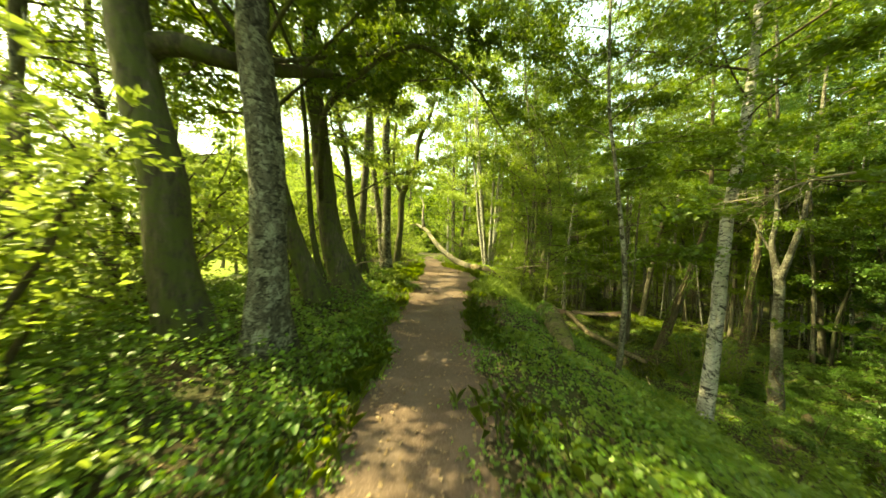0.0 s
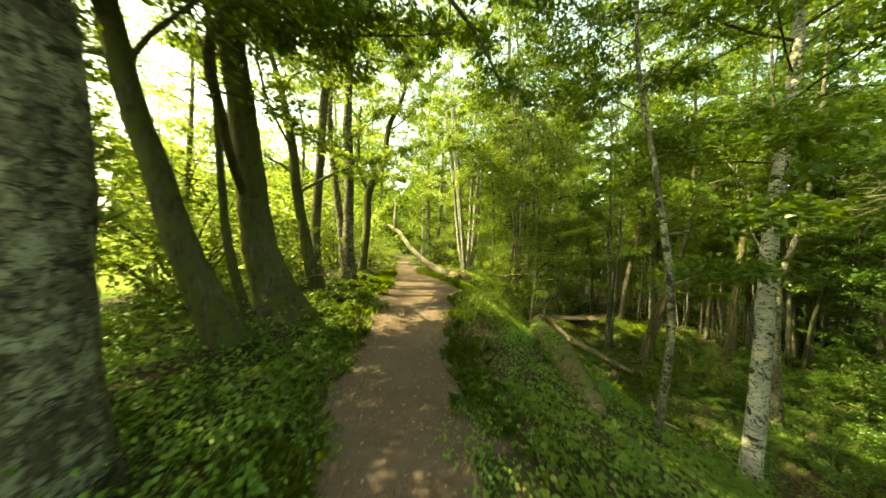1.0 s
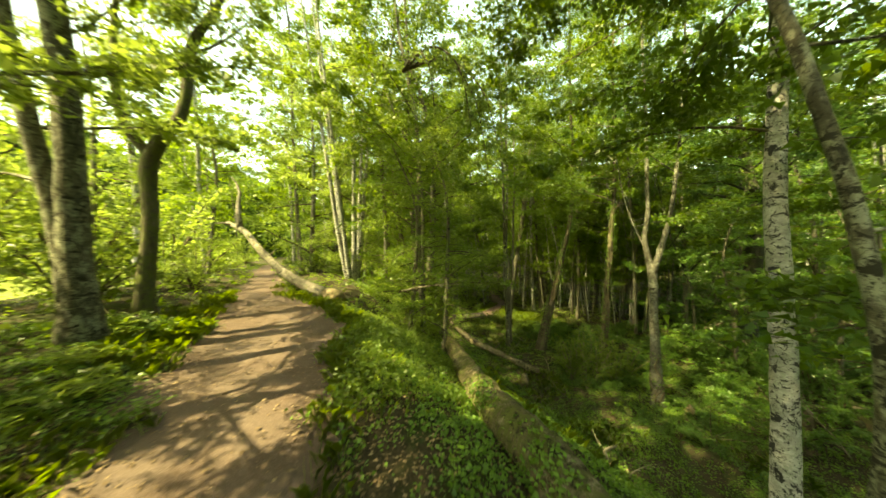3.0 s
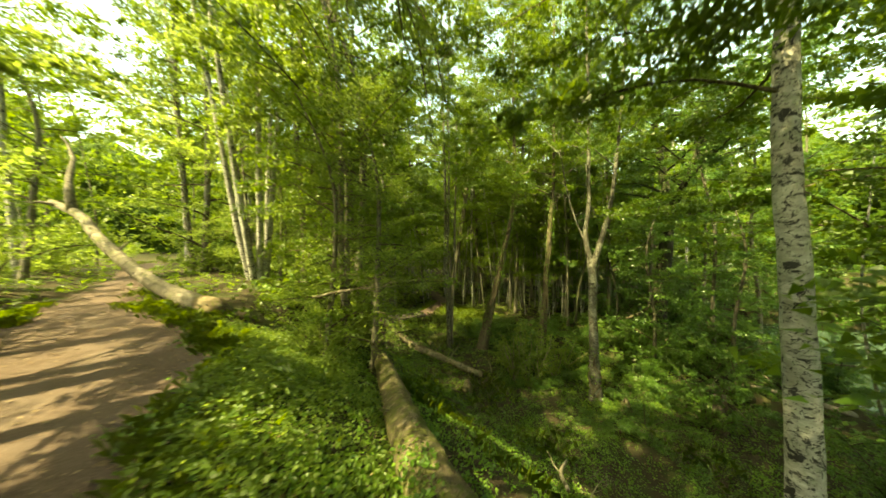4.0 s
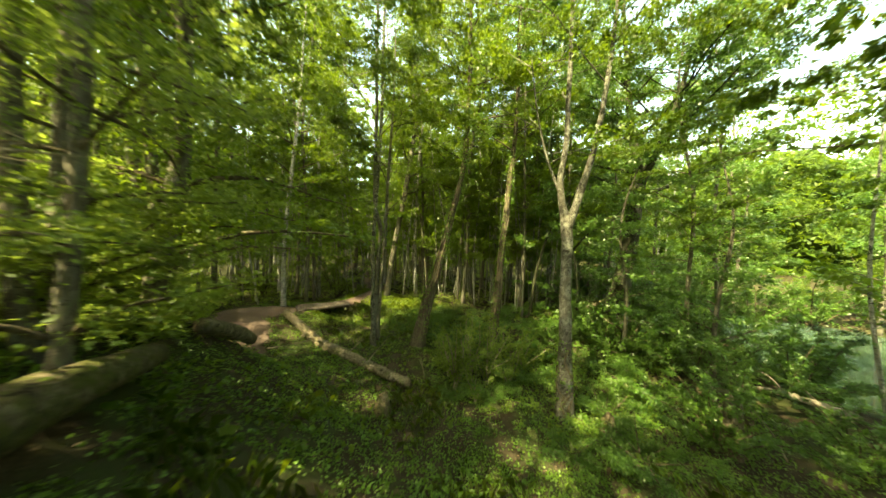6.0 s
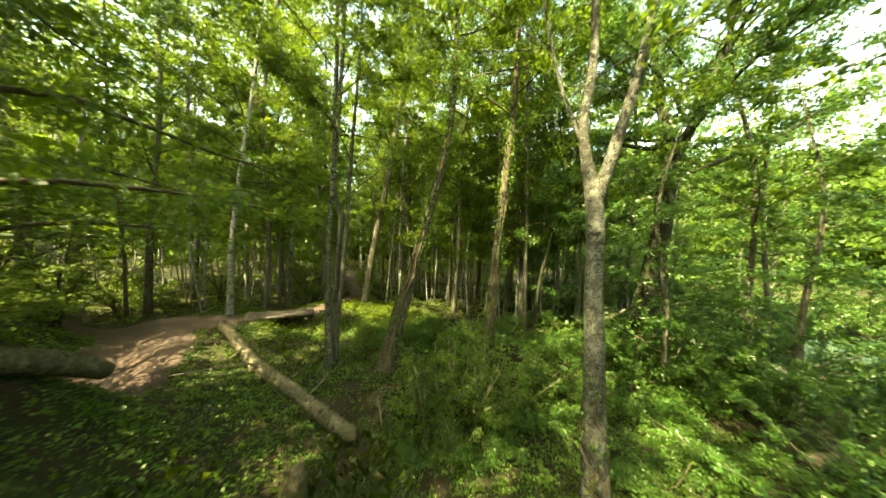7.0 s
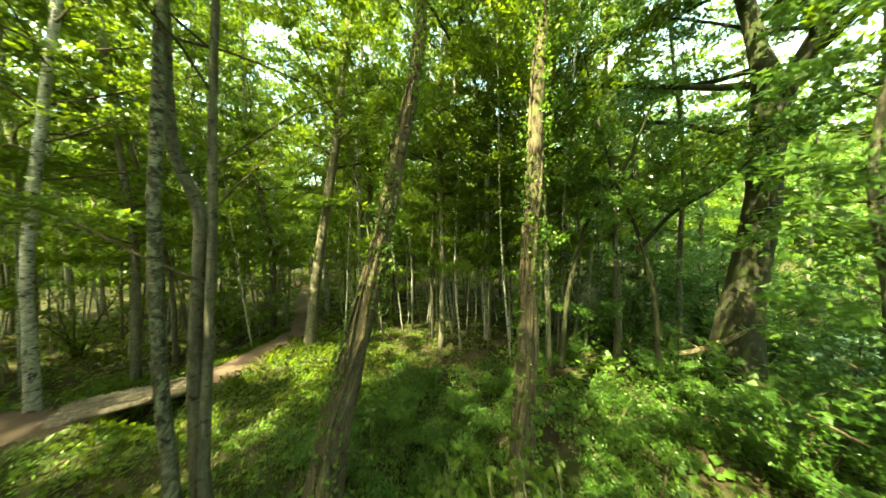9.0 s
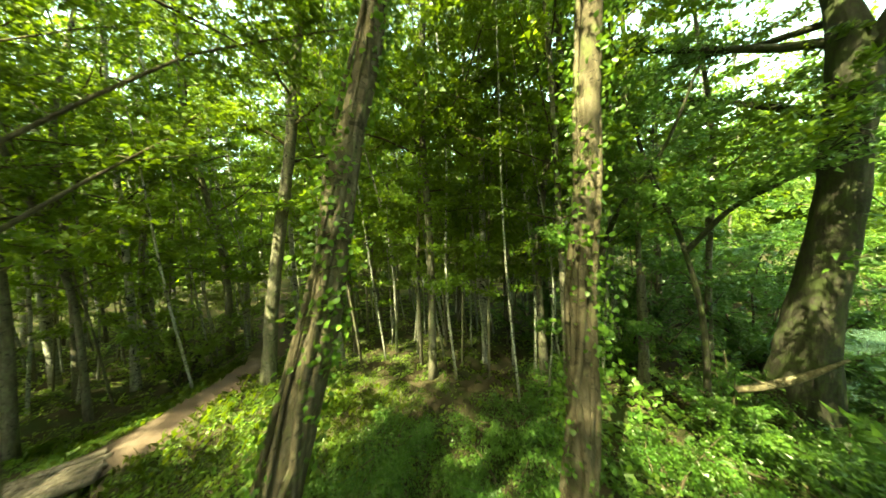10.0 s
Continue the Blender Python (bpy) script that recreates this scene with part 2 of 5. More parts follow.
def tube(line, sides=8, rough=0.0, caps=True, flare=0.0, r=None):
    """Vertices and quads of a tapered limb along rows of (x, y, z, radius); flare spreads the foot into root ridges."""
    r = r or rng
    p, rad = line[:, :3], np.maximum(line[:, 3], 0.002)
    t = np.gradient(p, axis=0)
    t /= np.linalg.norm(t, axis=1)[:, None] + 1e-9
    ref = np.where(np.abs(t[:, 2:3]) > 0.9, np.array([[1.0, 0, 0]]), np.array([[0, 0, 1.0]]))
    ref = np.repeat(ref[:1], len(p), axis=0)
    a = np.cross(t, ref)
    a /= np.linalg.norm(a, axis=1)[:, None] + 1e-9
    b = np.cross(t, a)
    ang = np.arange(sides) * 2 * math.pi / sides
    scale = np.ones((len(p), sides))
    if rough:
        ridge = np.sin(ang[None, :] * 3 + np.linspace(0, 2.5, len(p))[:, None] + r.random() * 6) * 0.5
        scale += rough * (r.normal(0, 0.45, (len(p), sides)) + ridge)
    if flare:
        h = np.linalg.norm(p - p[0], axis=1)[:, None]
        lobes = 0.65 + 0.35 * np.sin(ang[None, :] * 5 + 1.3)
        scale += flare * np.exp(-h / (2.2 * rad[0])) * lobes
    ring = p[:, None, :] + (rad[:, None] * scale)[:, :, None] * (np.cos(ang)[None, :, None] * a[:, None, :] + np.sin(ang)[None, :, None] * b[:, None, :])
    v = ring.reshape(-1, 3)
    i = np.arange(len(p) - 1)[:, None] * sides
    k = np.arange(sides)[None, :]
    k2 = (k + 1) % sides
    q = np.stack([i + k, i + k2, i + sides + k2, i + sides + k], axis=-1).reshape(-1, 4)
    if caps:
        v = np.vstack([v, p[-1] + t[-1] * rad[-1] * 0.5, p[0] - t[0] * rad[0] * 0.2])
        top, low = len(v) - 2, len(v) - 1
        e = (len(p) - 1) * sides
        k, k2 = k[0], k2[0]
        q = np.vstack([q, np.stack([e + k, e + k2, np.full(sides, top), np.full(sides, top)], -1), np.stack([k2, k, np.full(sides, low), np.full(sides, low)], -1)])
    return v, q


def tubes_mesh(name, pieces, material, smooth=True):
    """One mesh out of several (vertices, quads); a quad with its last corner twice is a triangle."""
    vs, loops, counts, base = [], [], [], 0
    for v, q in pieces:
        tri = q[:, 2] == q[:, 3]
        vs.append(v)
        loops.append((q[~tri] + base).ravel())
        counts.append(np.full((~tri).sum(), 4))
        loops.append((q[tri][:, :3] + base).ravel())
        counts.append(np.full(tri.sum(), 3))
        base += len(v)
    counts = np.concatenate(counts)
    starts = np.concatenate([[0], np.cumsum(counts)[:-1]])
    return mesh_of(name, np.vstack(vs), np.concatenate(loops), starts, material, smooth)


def leaves_mesh(name, at, size, material, r, up=1.0, wide=0.62, full=False, along=None, small=False):
    """Many folded leaves: at (n, 3), size (n,). up: how far they lie flat. full: six corners in place of four. small: three corners, for leaves far off."""
    n = len(at)
    nrm = r.normal(0, 1, (n, 3)) * 0.55
    nrm[:, 2] += up
    nrm /= np.linalg.norm(nrm, axis=1)[:, None]
    d = r.normal(0, 1, (n, 3)) if along is None else along + r.normal(0, 0.45, (n, 3))
    d[:, 2] -= 0.25
    d -= nrm * np.sum(d * nrm, axis=1)[:, None]
    d /= np.linalg.norm(d, axis=1)[:, None] + 1e-9
    s = np.cross(nrm, d)
    L = size[:, None]
    w = L * wide * 0.5 * r.uniform(0.8, 1.15, (n, 1))
    fold = nrm * L * r.uniform(0.03, 0.16, (n, 1))
    droop = -nrm * L * r.uniform(0.0, 0.14, (n, 1))
    if full:
        pts = [at, at + d * L * 0.28 + s * w * 0.92 + fold, at + d * L * 0.66 + s * w * 0.72 + fold * 0.8, at + d * L + droop,
               at + d * L * 0.66 - s * w * 0.72 + fold * 0.8, at + d * L * 0.28 - s * w * 0.92 + fold]
        v = np.stack(pts, axis=1).reshape(-1, 3)
        f = (np.arange(n)[:, None, None] * 6 + np.array([[0, 1, 2, 3], [0, 3, 4, 5]])[None]).reshape(-1, 4)
    elif small:
        v = np.stack([at + s * w * 1.05, at + d * L + droop, at - s * w * 1.05 + fold], axis=1).reshape(-1, 3)
        f = np.arange(n * 3).reshape(-1, 3)
    else:
        pts = [at, at + d * L * 0.45 + s * w + fold, at + d * L + droop, at + d * L * 0.45 - s * w + fold]
        v = np.stack(pts, axis=1).reshape(-1, 3)
        f = (np.arange(n)[:, None, None] * 4 + np.array([[0, 1, 2], [0, 2, 3]])[None]).reshape(-1, 3)
    return faces_mesh(name, v, f, material)


# ---------------------------------------------------------------- lie of the land
def sm(a, b, v):
    u = np.clip((v - a) / (b - a), 0, 1)
    return u * u * (3 - 2 * u)


def path_x(y):
    """Middle of the upper path."""
    return -0.25 + 0.1 * sm(2, 5, y) + 0.2 * sm(6, 9.5, y) + 0.28 * np.exp(-((y - 11.5) / 1.8) ** 2) - 0.6 * sm(12, 18, y) - 1.0 * sm(20, 34, y)


def path_half(y):
    return 0.62 + 0.2 * sm(1, 4, y) + 0.2 * sm(5, 9, y) + 0.42 * np.exp(-((y - 11.5) / 1.8) ** 2) - 0.35 * sm(12.5, 18, y)


def edge_x(y):
    """Brow of the bank above the hollow."""
    return 3.05 + 1.0 * sm(12, 18, y) - 0.6 * sm(22, 34, y)


LOWER = [[(1.5, 29.5), (3.8, 26.6), (5.6, 25.3), (7.4, 24.3), (9.2, 23.5), (10.2, 23.0), (11.4, 22.3), (12.6, 21.8), (14.0, 22.1), (15.5, 22.9), (17.2, 24.4), (18.6, 26.3), (19.6, 28.6), (22.0, 33.0), (26.0, 39.0), (32.0, 52.0)],
         [(8.4, 23.6), (8.0, 21.6), (7.2, 19.4), (6.4, 17.8)]]


def lower_far(x, y):
    """Distance from the middle lines of the lower path and its branch."""
    best = np.full(np.shape(x), 1e9)
    for line in LOWER:
        for (ax, ay), (bx, by) in zip(line[:-1], line[1:]):
            dx, dy = bx - ax, by - ay
            u = np.clip(((x - ax) * dx + (y - ay) * dy) / (dx * dx + dy * dy), 0, 1)
            best = np.minimum(best, np.hypot(x - ax - u * dx, y - ay - u * dy))
    return best


def wave(x, y, s, ph):
    return np.sin(x * s + 1.7 * np.sin(y * s * 0.63 + ph)) * np.sin(y * s * 0.87 + 1.3 * np.sin(x * s * 0.71 + ph * 2.1))


def hill(x, y, cx, cy, rx, ry, h):
    return h * np.exp(-((x - cx) / rx) ** 2 - ((y - cy) / ry) ** 2)


def ground(x, y):
    x, y = np.asarray(x, dtype=float), np.asarray(y, dtype=float)
    zp = -0.07 + 0.57 * sm(3, 16, y) - 0.1 * sm(18, 30, y) - 0.2 * sm(2, -12, y)
    d = x - path_x(y)
    z = zp + 0.35 * sm(0.8, 3.2, -d) - 0.8 * sm(4.5, 12, -d)
    s = x - edge_x(y)
    z = z - 0.35 * sm(-1.6, 0.3, s)
    low = -3.85 + 0.5 * sm(18, 23, y) * sm(15, 9, x) - 0.35 * sm(12, 17, x) * sm(20, 26, y) - 0.3 * sm(26, 36, y)
    z = z + (low - zp) * sm(-1.2, 6.3 - 2.9 * sm(15.5, 20.5, y), s)
    near = np.exp(-((x - 6) ** 2 + (y - 10) ** 2) / 900)
    off = np.minimum(sm(0.4, 1.2, np.abs(d) - path_half(y) + 0.3), sm(0.2, 1.2, lower_far(x, y) - 0.5))
    z = z + off * (0.06 * wave(x, y, 1.9, 0.4) + 0.03 * wave(x, y, 5.1, 2.0)) + 0.012 * wave(x, y, 7.0, 1.0)
    z = z + hill(x, y, 14.6, 20.6, 2.6, 2.2, 0.2) - hill(x, y, 14.0, 11.6, 1.7, 1.6, 0.5) - 0.75 * np.exp(-((y - 14.6 - 0.7 * (x - 13.6)) / 0.9) ** 2 - ((x - 14.2) / 2.2) ** 2) + hill(x, y, 20, 20, 6, 5, 0.3)
    far_low = lower_far(x, y)
    tread = -3.42 - 0.45 * sm(15, 19, x) - 0.35 * sm(20, 28, x)
    z = z + (tread - z) * np.exp(-(far_low / 1.9) ** 2) * sm(7.2, 8.8, x) - 0.75 * np.exp(-((x - 12.0 + 0.3 * (y - 22)) / 0.62) ** 2 - ((y - 21.6) / 1.7) ** 2)
    z = z - 1.6 * sm(10.0, 5.0, np.hypot(x - 27, (y - 1.0) * 1.1))
    z = z + 0.25 * wave(x, y, 0.21, 0.7) * (1 - near) * sm(14, 40, np.hypot(x - 6, y - 10))
    return z


def gz(x, y):
    return float(ground(x, y))

def axis_steps(low, high, step, far):
    mid = np.arange(low, high + step / 2, step)
    out = step * 1.35 ** np.arange(1, 40)
    out = np.cumsum(out)
    out = out[out < far]
    return np.concatenate([low - out[::-1], mid, high + out])


gx, gy = axis_steps(-7.0, 24.0, 0.18, 900), axis_steps(-2.0, 34.0, 0.18, 900)
X, Y = np.meshgrid(gx, gy)
inner = (X > -6.9) & (X < 23.9) & (Y > -1.9) & (Y < 33.9)
jit = np.random.default_rng(3)
X = X + inner * jit.uniform(-0.055, 0.055, X.shape)
Y = Y + inner * jit.uniform(-0.055, 0.055, X.shape)
Z = ground(X, Y) + inner * jit.normal(0, 0.008, X.shape)
V = np.stack([X, Y, Z], axis=-1).reshape(-1, 3)
ny, nx = X.shape
idx = np.arange(ny * nx).reshape(ny, nx)
Q = np.stack([idx[:-1, :-1], idx[:-1, 1:], idx[1:, 1:], idx[1:, :-1]], axis=-1).reshape(-1, 4)
cx, cy = V[Q][:, :, 0].mean(1), V[Q][:, :, 1].mean(1)


def on_path(x, y, extra=0.0):
    ragged = 0.17 * wave(x, y, 2.6, 0.3) + 0.14 * wave(x, y, 6.3, 1.1)
    return (np.abs(x - path_x(y)) < path_half(y) + ragged + extra) & (y < 40) & (y > -30)


def on_lower(x, y, extra=0.0):
    ragged = 0.14 * wave(x, y, 2.1, 0.9) + 0.07 * wave(x, y, 5.7, 0.1)
    wide = 0.62 + 0.8 * np.exp(-((x - 7.6) ** 2 + (y - 20.4) ** 2) / 5.0) + 0.6 * np.exp(-((x - 8.0) ** 2 + (y - 22.6) ** 2) / 3.0)
    gully = (np.abs(x - 12.0 + 0.3 * (y - 22)) < 0.75) & (y < 26)
    return (lower_far(x, y) < wide + ragged + extra) & ~gully


up_mask, low_mask = on_path(cx, cy), on_lower(cx, cy)
low_mask &= ~up_mask


def sheet(name, mask, material, label, category):
    q = Q[mask]
    used, inv = np.unique(q, return_inverse=True)
    return tagged(new(name, faces_mesh(name, V[used], inv.reshape(q.shape), material, True)), label, category, kind="structure")


field_mask = cx + 0.6 * wave(cx, cy, 0.5, 0.2) < -9.5
sheet("meadow", field_mask & ~up_mask & ~low_mask, MEADOW, "sunlit grass meadow outside the wood", "meadow")
sheet("ground", ~up_mask & ~low_mask & ~field_mask, SOIL, "dark woodland soil with leaf mould sloping into a hollow", "ground")
sheet("path", up_mask, DIRT, "trodden brown earth footpath along the top of the bank", "path")
sheet("path_lower", low_mask, DIRT, "trodden brown earth footpath curving down through the hollow", "path")

ring = np.linspace(0, 2 * math.pi, 49)[:-1]
wv = np.stack([27 + 13 * np.cos(ring), 1 + 12 * np.sin(ring), np.full(48, -5.0)], -1)
tagged(new("water", mesh_of("water", wv, np.arange(48), [0], WATER)), "still greenish pond water beyond the bank", "pond", kind="structure")

# ---------------------------------------------------------------- trees


def limb_line(r, start, az, rise, length, radius, n=7, droop=0.25, wander=0.12):
    """A bending limb from start: azimuth and rise in radians."""
    d = np.array([math.cos(az) * math.cos(rise), math.sin(az) * math.cos(rise), math.sin(rise)])
    p, rows = np.array(start, dtype=float), []
    for i in range(n):
        f = i / (n - 1)
        rows.append((*p, radius * (1 - 0.85 * f)))
        d = d + r.normal(0, wander, 3) + np.array([0, 0, -droop / n])
        d /= np.linalg.norm(d)
        p = p + d * length / (n - 1)
    return np.array(rows)


def spray(r, line, twigs, reach, per, size, flat=0.35, from_f=0.25):
    """Twigs along a limb and the leaves on them: twig tubes, leaf places, sizes and headings."""
    bits, at, sz, al = [], [], [], []
    n = len(line)
    for k in range(twigs):
        f = from_f + (1 - from_f) * (k + r.random()) / twigs
        i = min(int(f * (n - 1)), n - 2)
        u = f * (n - 1) - i
        p = line[i] * (1 - u) + line[i + 1] * u
        along = line[i + 1, :3] - line[i, :3]
        along /= np.linalg.norm(along) + 1e-9
        side = np.array([-along[1], along[0], 0.0]) * (1 if k % 2 else -1)
        d = along * r.uniform(0.3, 0.9) + side * r.uniform(0.4, 1.0) + r.normal(0, 0.25, 3)
        d[2] = d[2] * flat + 0.05
        d /= np.linalg.norm(d) + 1e-9
        ln = reach * r.uniform(0.55, 1.2) * (1.15 - 0.5 * f)
        tip = p[:3] + d * ln + np.array([0, 0, -0.12 * ln])
        mid = p[:3] + d * ln * 0.5 + r.normal(0, 0.04 * ln, 3)
        w = min(0.012, max(0.004, p[3] * 0.5))
        bits.append(tube(np.array([(*p[:3], w), (*mid, w * 0.7), (*tip, w * 0.35)]), 3, caps=False))
        m = max(2, int(per * r.uniform(0.7, 1.3)))
        g = r.random(m) ** 0.75
        pos = p[:3] + d * (ln * g)[:, None] + np.stack([r.normal(0, 0.22 * ln, m), r.normal(0, 0.22 * ln, m), r.normal(0, 0.09 * ln + 0.015, m)], -1)
        at.append(pos)
        sz.append(size * r.uniform(0.6, 1.25, m))
        al.append(np.repeat(d[None], m, 0))
    return bits, at, sz, al


def clothe(root, r, limbs, twigs, reach, per, size, leaf, flat=0.35, from_f=0.25, up=1.0, full=False, limb_bark=None, wide=0.62, limb_name="limb", sides=6, twiggy=True, small=False):
    """Hangs the crown on a tree or shrub: its limbs, the fine twigs and the leaves."""
    bits, at, sz, al = [], [], [], []
    for line in limbs:
        b, a, s, h = spray(r, line, twigs, reach, per, size, flat, from_f)
        bits += b
        at += a
        sz += s
        al += h
        if limb_name:
            part(limb_name, tubes_mesh(limb_name, [tube(line, sides, 0.05, caps=False)], limb_bark or BARK_TWIG), root)
    if twiggy:
        tagged(part("twig_work", tubes_mesh("twig_work", bits, BARK_TWIG), root), kind="stuff")
    at = np.vstack(at)
    tagged(part("crown", leaves_mesh("crown", at, np.concatenate(sz), leaf, r, up=up, full=full, along=np.vstack(al), wide=wide, small=small), root), kind="stuff")


def named_tree(name, seed, stems, label, bark, leaf, limbs=9, crown_from=0.45, reach=2.6, twigs=9, per=13, size=0.10, twig=0.8, rise=(0.2, 0.8), toward_az=None, flare=0.5, sides=16, kind_of="tree", added_limbs=()):
    """A tree that stands close by: stems are smooth lines of (x, y, z, radius), the first one the trunk."""
    r = np.random.default_rng(seed)
    base = np.array(stems[0][0][:3])
    root = thing(name, base, label, kind_of)
    lines = []
    for i, rows in enumerate(stems):
        rows = np.array(rows, dtype=float)
        foot = gz(rows[0, 0], rows[0, 1]) - 0.06
        if foot < rows[0, 2] < foot + 0.9:
            rows[0, 2] = foot
        rows[:, :3] -= base
        length = np.sum(np.linalg.norm(np.diff(rows[:, :3], axis=0), axis=1))
        line = smooth_line(rows, max(8, int(length / 0.22)))
        line[:, :2] += np.cumsum(r.normal(0, 0.008, (len(line), 2)), axis=0) * min(1, 0.2 + rows[0, 3] * 2)
        lines.append(line)
        nm = "trunk" if i == 0 else "stem"
        part(nm, tubes_mesh(nm, [tube(line, sides if i == 0 else 12, 0.055, flare=flare if i == 0 else 0.0, r=r)], bark), root)
    out = []
    per_line = [line for line in lines if line[-1, 2] > 3.2] or lines
    for k in range(limbs):
        line = per_line[k % len(per_line)]
        lo = crown_from if line is lines[0] else 0.25
        f = lo + (1 - lo) * (k + r.random() * 0.8) / limbs
        i = min(int(f * (len(line) - 1)), len(line) - 2)
        az = k * 2.4 + r.uniform(-0.5, 0.5)
        if toward_az is not None:
            az = toward_az + r.normal(0, 0.9)
        out.append(limb_line(r, line[i, :3], az, r.uniform(*rise), reach * r.uniform(0.8, 1.45) * (1.25 - 0.6 * f), max(0.012, line[i, 3] * 0.34)))
    for az, z, length, up in added_limbs:
        line = lines[0]
        i = int(np.argmin(np.abs(line[:, 2] + base[2] - z)))
        out.append(limb_line(r, line[i, :3], az, up, length, max(0.012, line[i, 3] * 0.22), droop=0.35))
    clothe(root, r, out, twigs, twig, int(per * 7.2), size * 1.05, leaf, flat=0.5, up=0.6, small=True, wide=0.72, limb_bark=bark if bark in (BARK_DARK, BARK_GREY, BARK_SHADED, BARK_GREY_SHADED) else BARK_TWIG)
    return root


def shrub(name, seed, label, leaf, height, spread, stems=7, twigs=9, per=12, size=0.085, twig=0.42, full=False, category="shrub", place=(0, 0, 0), bark=None, small=False):
    """A many-stemmed leafy bush standing at place."""
    r = np.random.default_rng(seed)
    root = thing(name, place, label, category)
    limbs = []
    for k in range(stems):
        az = k * 2.4 + r.uniform(-0.4, 0.4)
        tilt = math.atan2(height, spread * r.uniform(0.35, 1.3))
        limbs.append(limb_line(r, (r.normal(0, 0.07), r.normal(0, 0.07), -0.05), az, tilt, math.hypot(height, spread * 0.6) * r.uniform(0.65, 1.1), 0.02 + 0.006 * height, 8, 0.9, 0.1))
    clothe(root, r, limbs, twigs, twig, per, size, leaf, flat=0.45, from_f=0.12, up=0.8, full=full, limb_bark=bark, limb_name="stem", sides=5, twiggy=full, small=small or leaf is LEAF_COOL)
    return root


def top(rows, dx=0.0, dy=0.0, rise=5.0, r=0.03):
    """Carries a stem on upwards."""
    x, y, z, rad = rows[-1]
    return rows + [(x + dx * 0.5, y + dy * 0.5, z + rise * 0.5, (rad + r) * 0.5), (x + dx, y + dy, z + rise, r)]


# trees on the path's sunny side
named_tree("oak_tree", 11, [top([(-3.22, 3.8, 0.2, 0.27), (-3.38, 3.64, 1.41, 0.225), (-3.44, 3.58, 2.45, 0.22), (-3.53, 3.49, 3.09, 0.205), (-3.66, 3.4, 4.2, 0.19)], -0.6, 0, 9),
                            [(-3.60, 3.45, 3.75, 0.14), (-3.3, 3.5, 3.95, 0.13), (-2.94, 3.64, 3.9, 0.12), (-2.5, 4.2, 4.1, 0.10), (-2.1, 5.2, 4.7, 0.06)]],
           "dark-barked oak with a thick side limb beside the path", BARK_DARK, LEAF_CANOPY, 20, 0.32, 4.2, 11, 14, 0.10)
# Its added limbs hang out of view, to shade the crowns across the path.
named_tree("lichened_tree", 12, [top([(-2.33, 3.9, 0.12, 0.25), (-2.33, 3.9, 1.0, 0.22), (-2.34, 3.89, 1.84, 0.215), (-2.38, 3.86, 2.95, 0.215), (-2.46, 3.79, 3.9, 0.20)], -0.3, 0.4, 9)],
           "pale grey tree trunk blotched with lichen beside the path", BARK_GREY, LEAF_CANOPY, 16, 0.4, 4.0, 10, 13, 0.11, flare=0.8, added_limbs=[(0.1, 9.4, 6.0, 0.35), (0.6, 10.2, 6.0, 0.3), (-0.4, 11.0, 6.0, 0.3), (0.3, 11.8, 5.5, 0.3)])
named_tree("leaning_tree", 13, [top([(-2.66, 6.28, 0.3, 0.24), (-3.04, 6.02, 1.41, 0.187), (-3.31, 5.82, 2.53, 0.154), (-3.54, 5.66, 3.52, 0.134), (-3.7, 5.55, 4.5, 0.12)], -0.7, -0.3, 5)],
           "dark mossy tree leaning away from the path", BARK_DARK, LEAF_CANOPY, 20, 0.4, 3.4, 10, 14, 0.10)
named_tree("thin_tree", 14, [top([(-2.8, 7.04, 0.4, 0.09), (-3.12, 6.87, 1.72, 0.068), (-3.23, 6.81, 3.04, 0.059), (-3.3, 6.77, 4.32, 0.053), (-3.4, 6.73, 5.4, 0.045)], 0.1, 0.1, 3, 0.02)],
           "thin crooked dark tree between thicker trunks", BARK_DARK, LEAF_HAZEL, 7, 0.5, 1.8, 8, 12, 0.09, sides=10)
# Limbs from 9.6 m up are added out of view as shade casters.
named_tree("thick_tree", 15, [top([(-2.45, 7.45, 0.35, 0.36), (-2.64, 7.36, 1.0, 0.29), (-2.83, 7.27, 1.73, 0.26), (-3.0, 7.19, 3.15, 0.232), (-3.13, 7.13, 4.34, 0.211), (-3.29, 7.05, 5.6, 0.20)], -0.5, 0.2, 9)],
           "thick dark tree with a flared mossy foot beside the path", BARK_DARK, LEAF_CANOPY, 16, 0.4, 4.0, 10, 13, 0.11, flare=0.9, added_limbs=[(0.25, 5.6, 5.0, 0.2), (-0.35, 6.4, 5.0, 0.15), (0.7, 6.8, 4.5, 0.15), (0.0, 9.6, 6.0, 0.35), (0.5, 10.4, 6.0, 0.3), (-0.5, 11.0, 6.0, 0.3), (0.25, 12.0, 5.5, 0.3), (-0.2, 12.8, 5.5, 0.3), (0.8, 11.6, 5.5, 0.3)])
named_tree("bent_tree", 16, [top([(-2.66, 9.68, 0.7, 0.18), (-2.94, 9.55, 2.08, 0.133), (-3.13, 9.46, 3.35, 0.121), (-3.22, 9.42, 4.31, 0.112), (-3.48, 9.3, 5.7, 0.08)], -0.8, -0.2, 3)],
           "leaning tree with a mossy foot on the bank", BARK_DARK, LEAF_HAZEL, 11, 0.32, 3.2, 10, 14, 0.10)
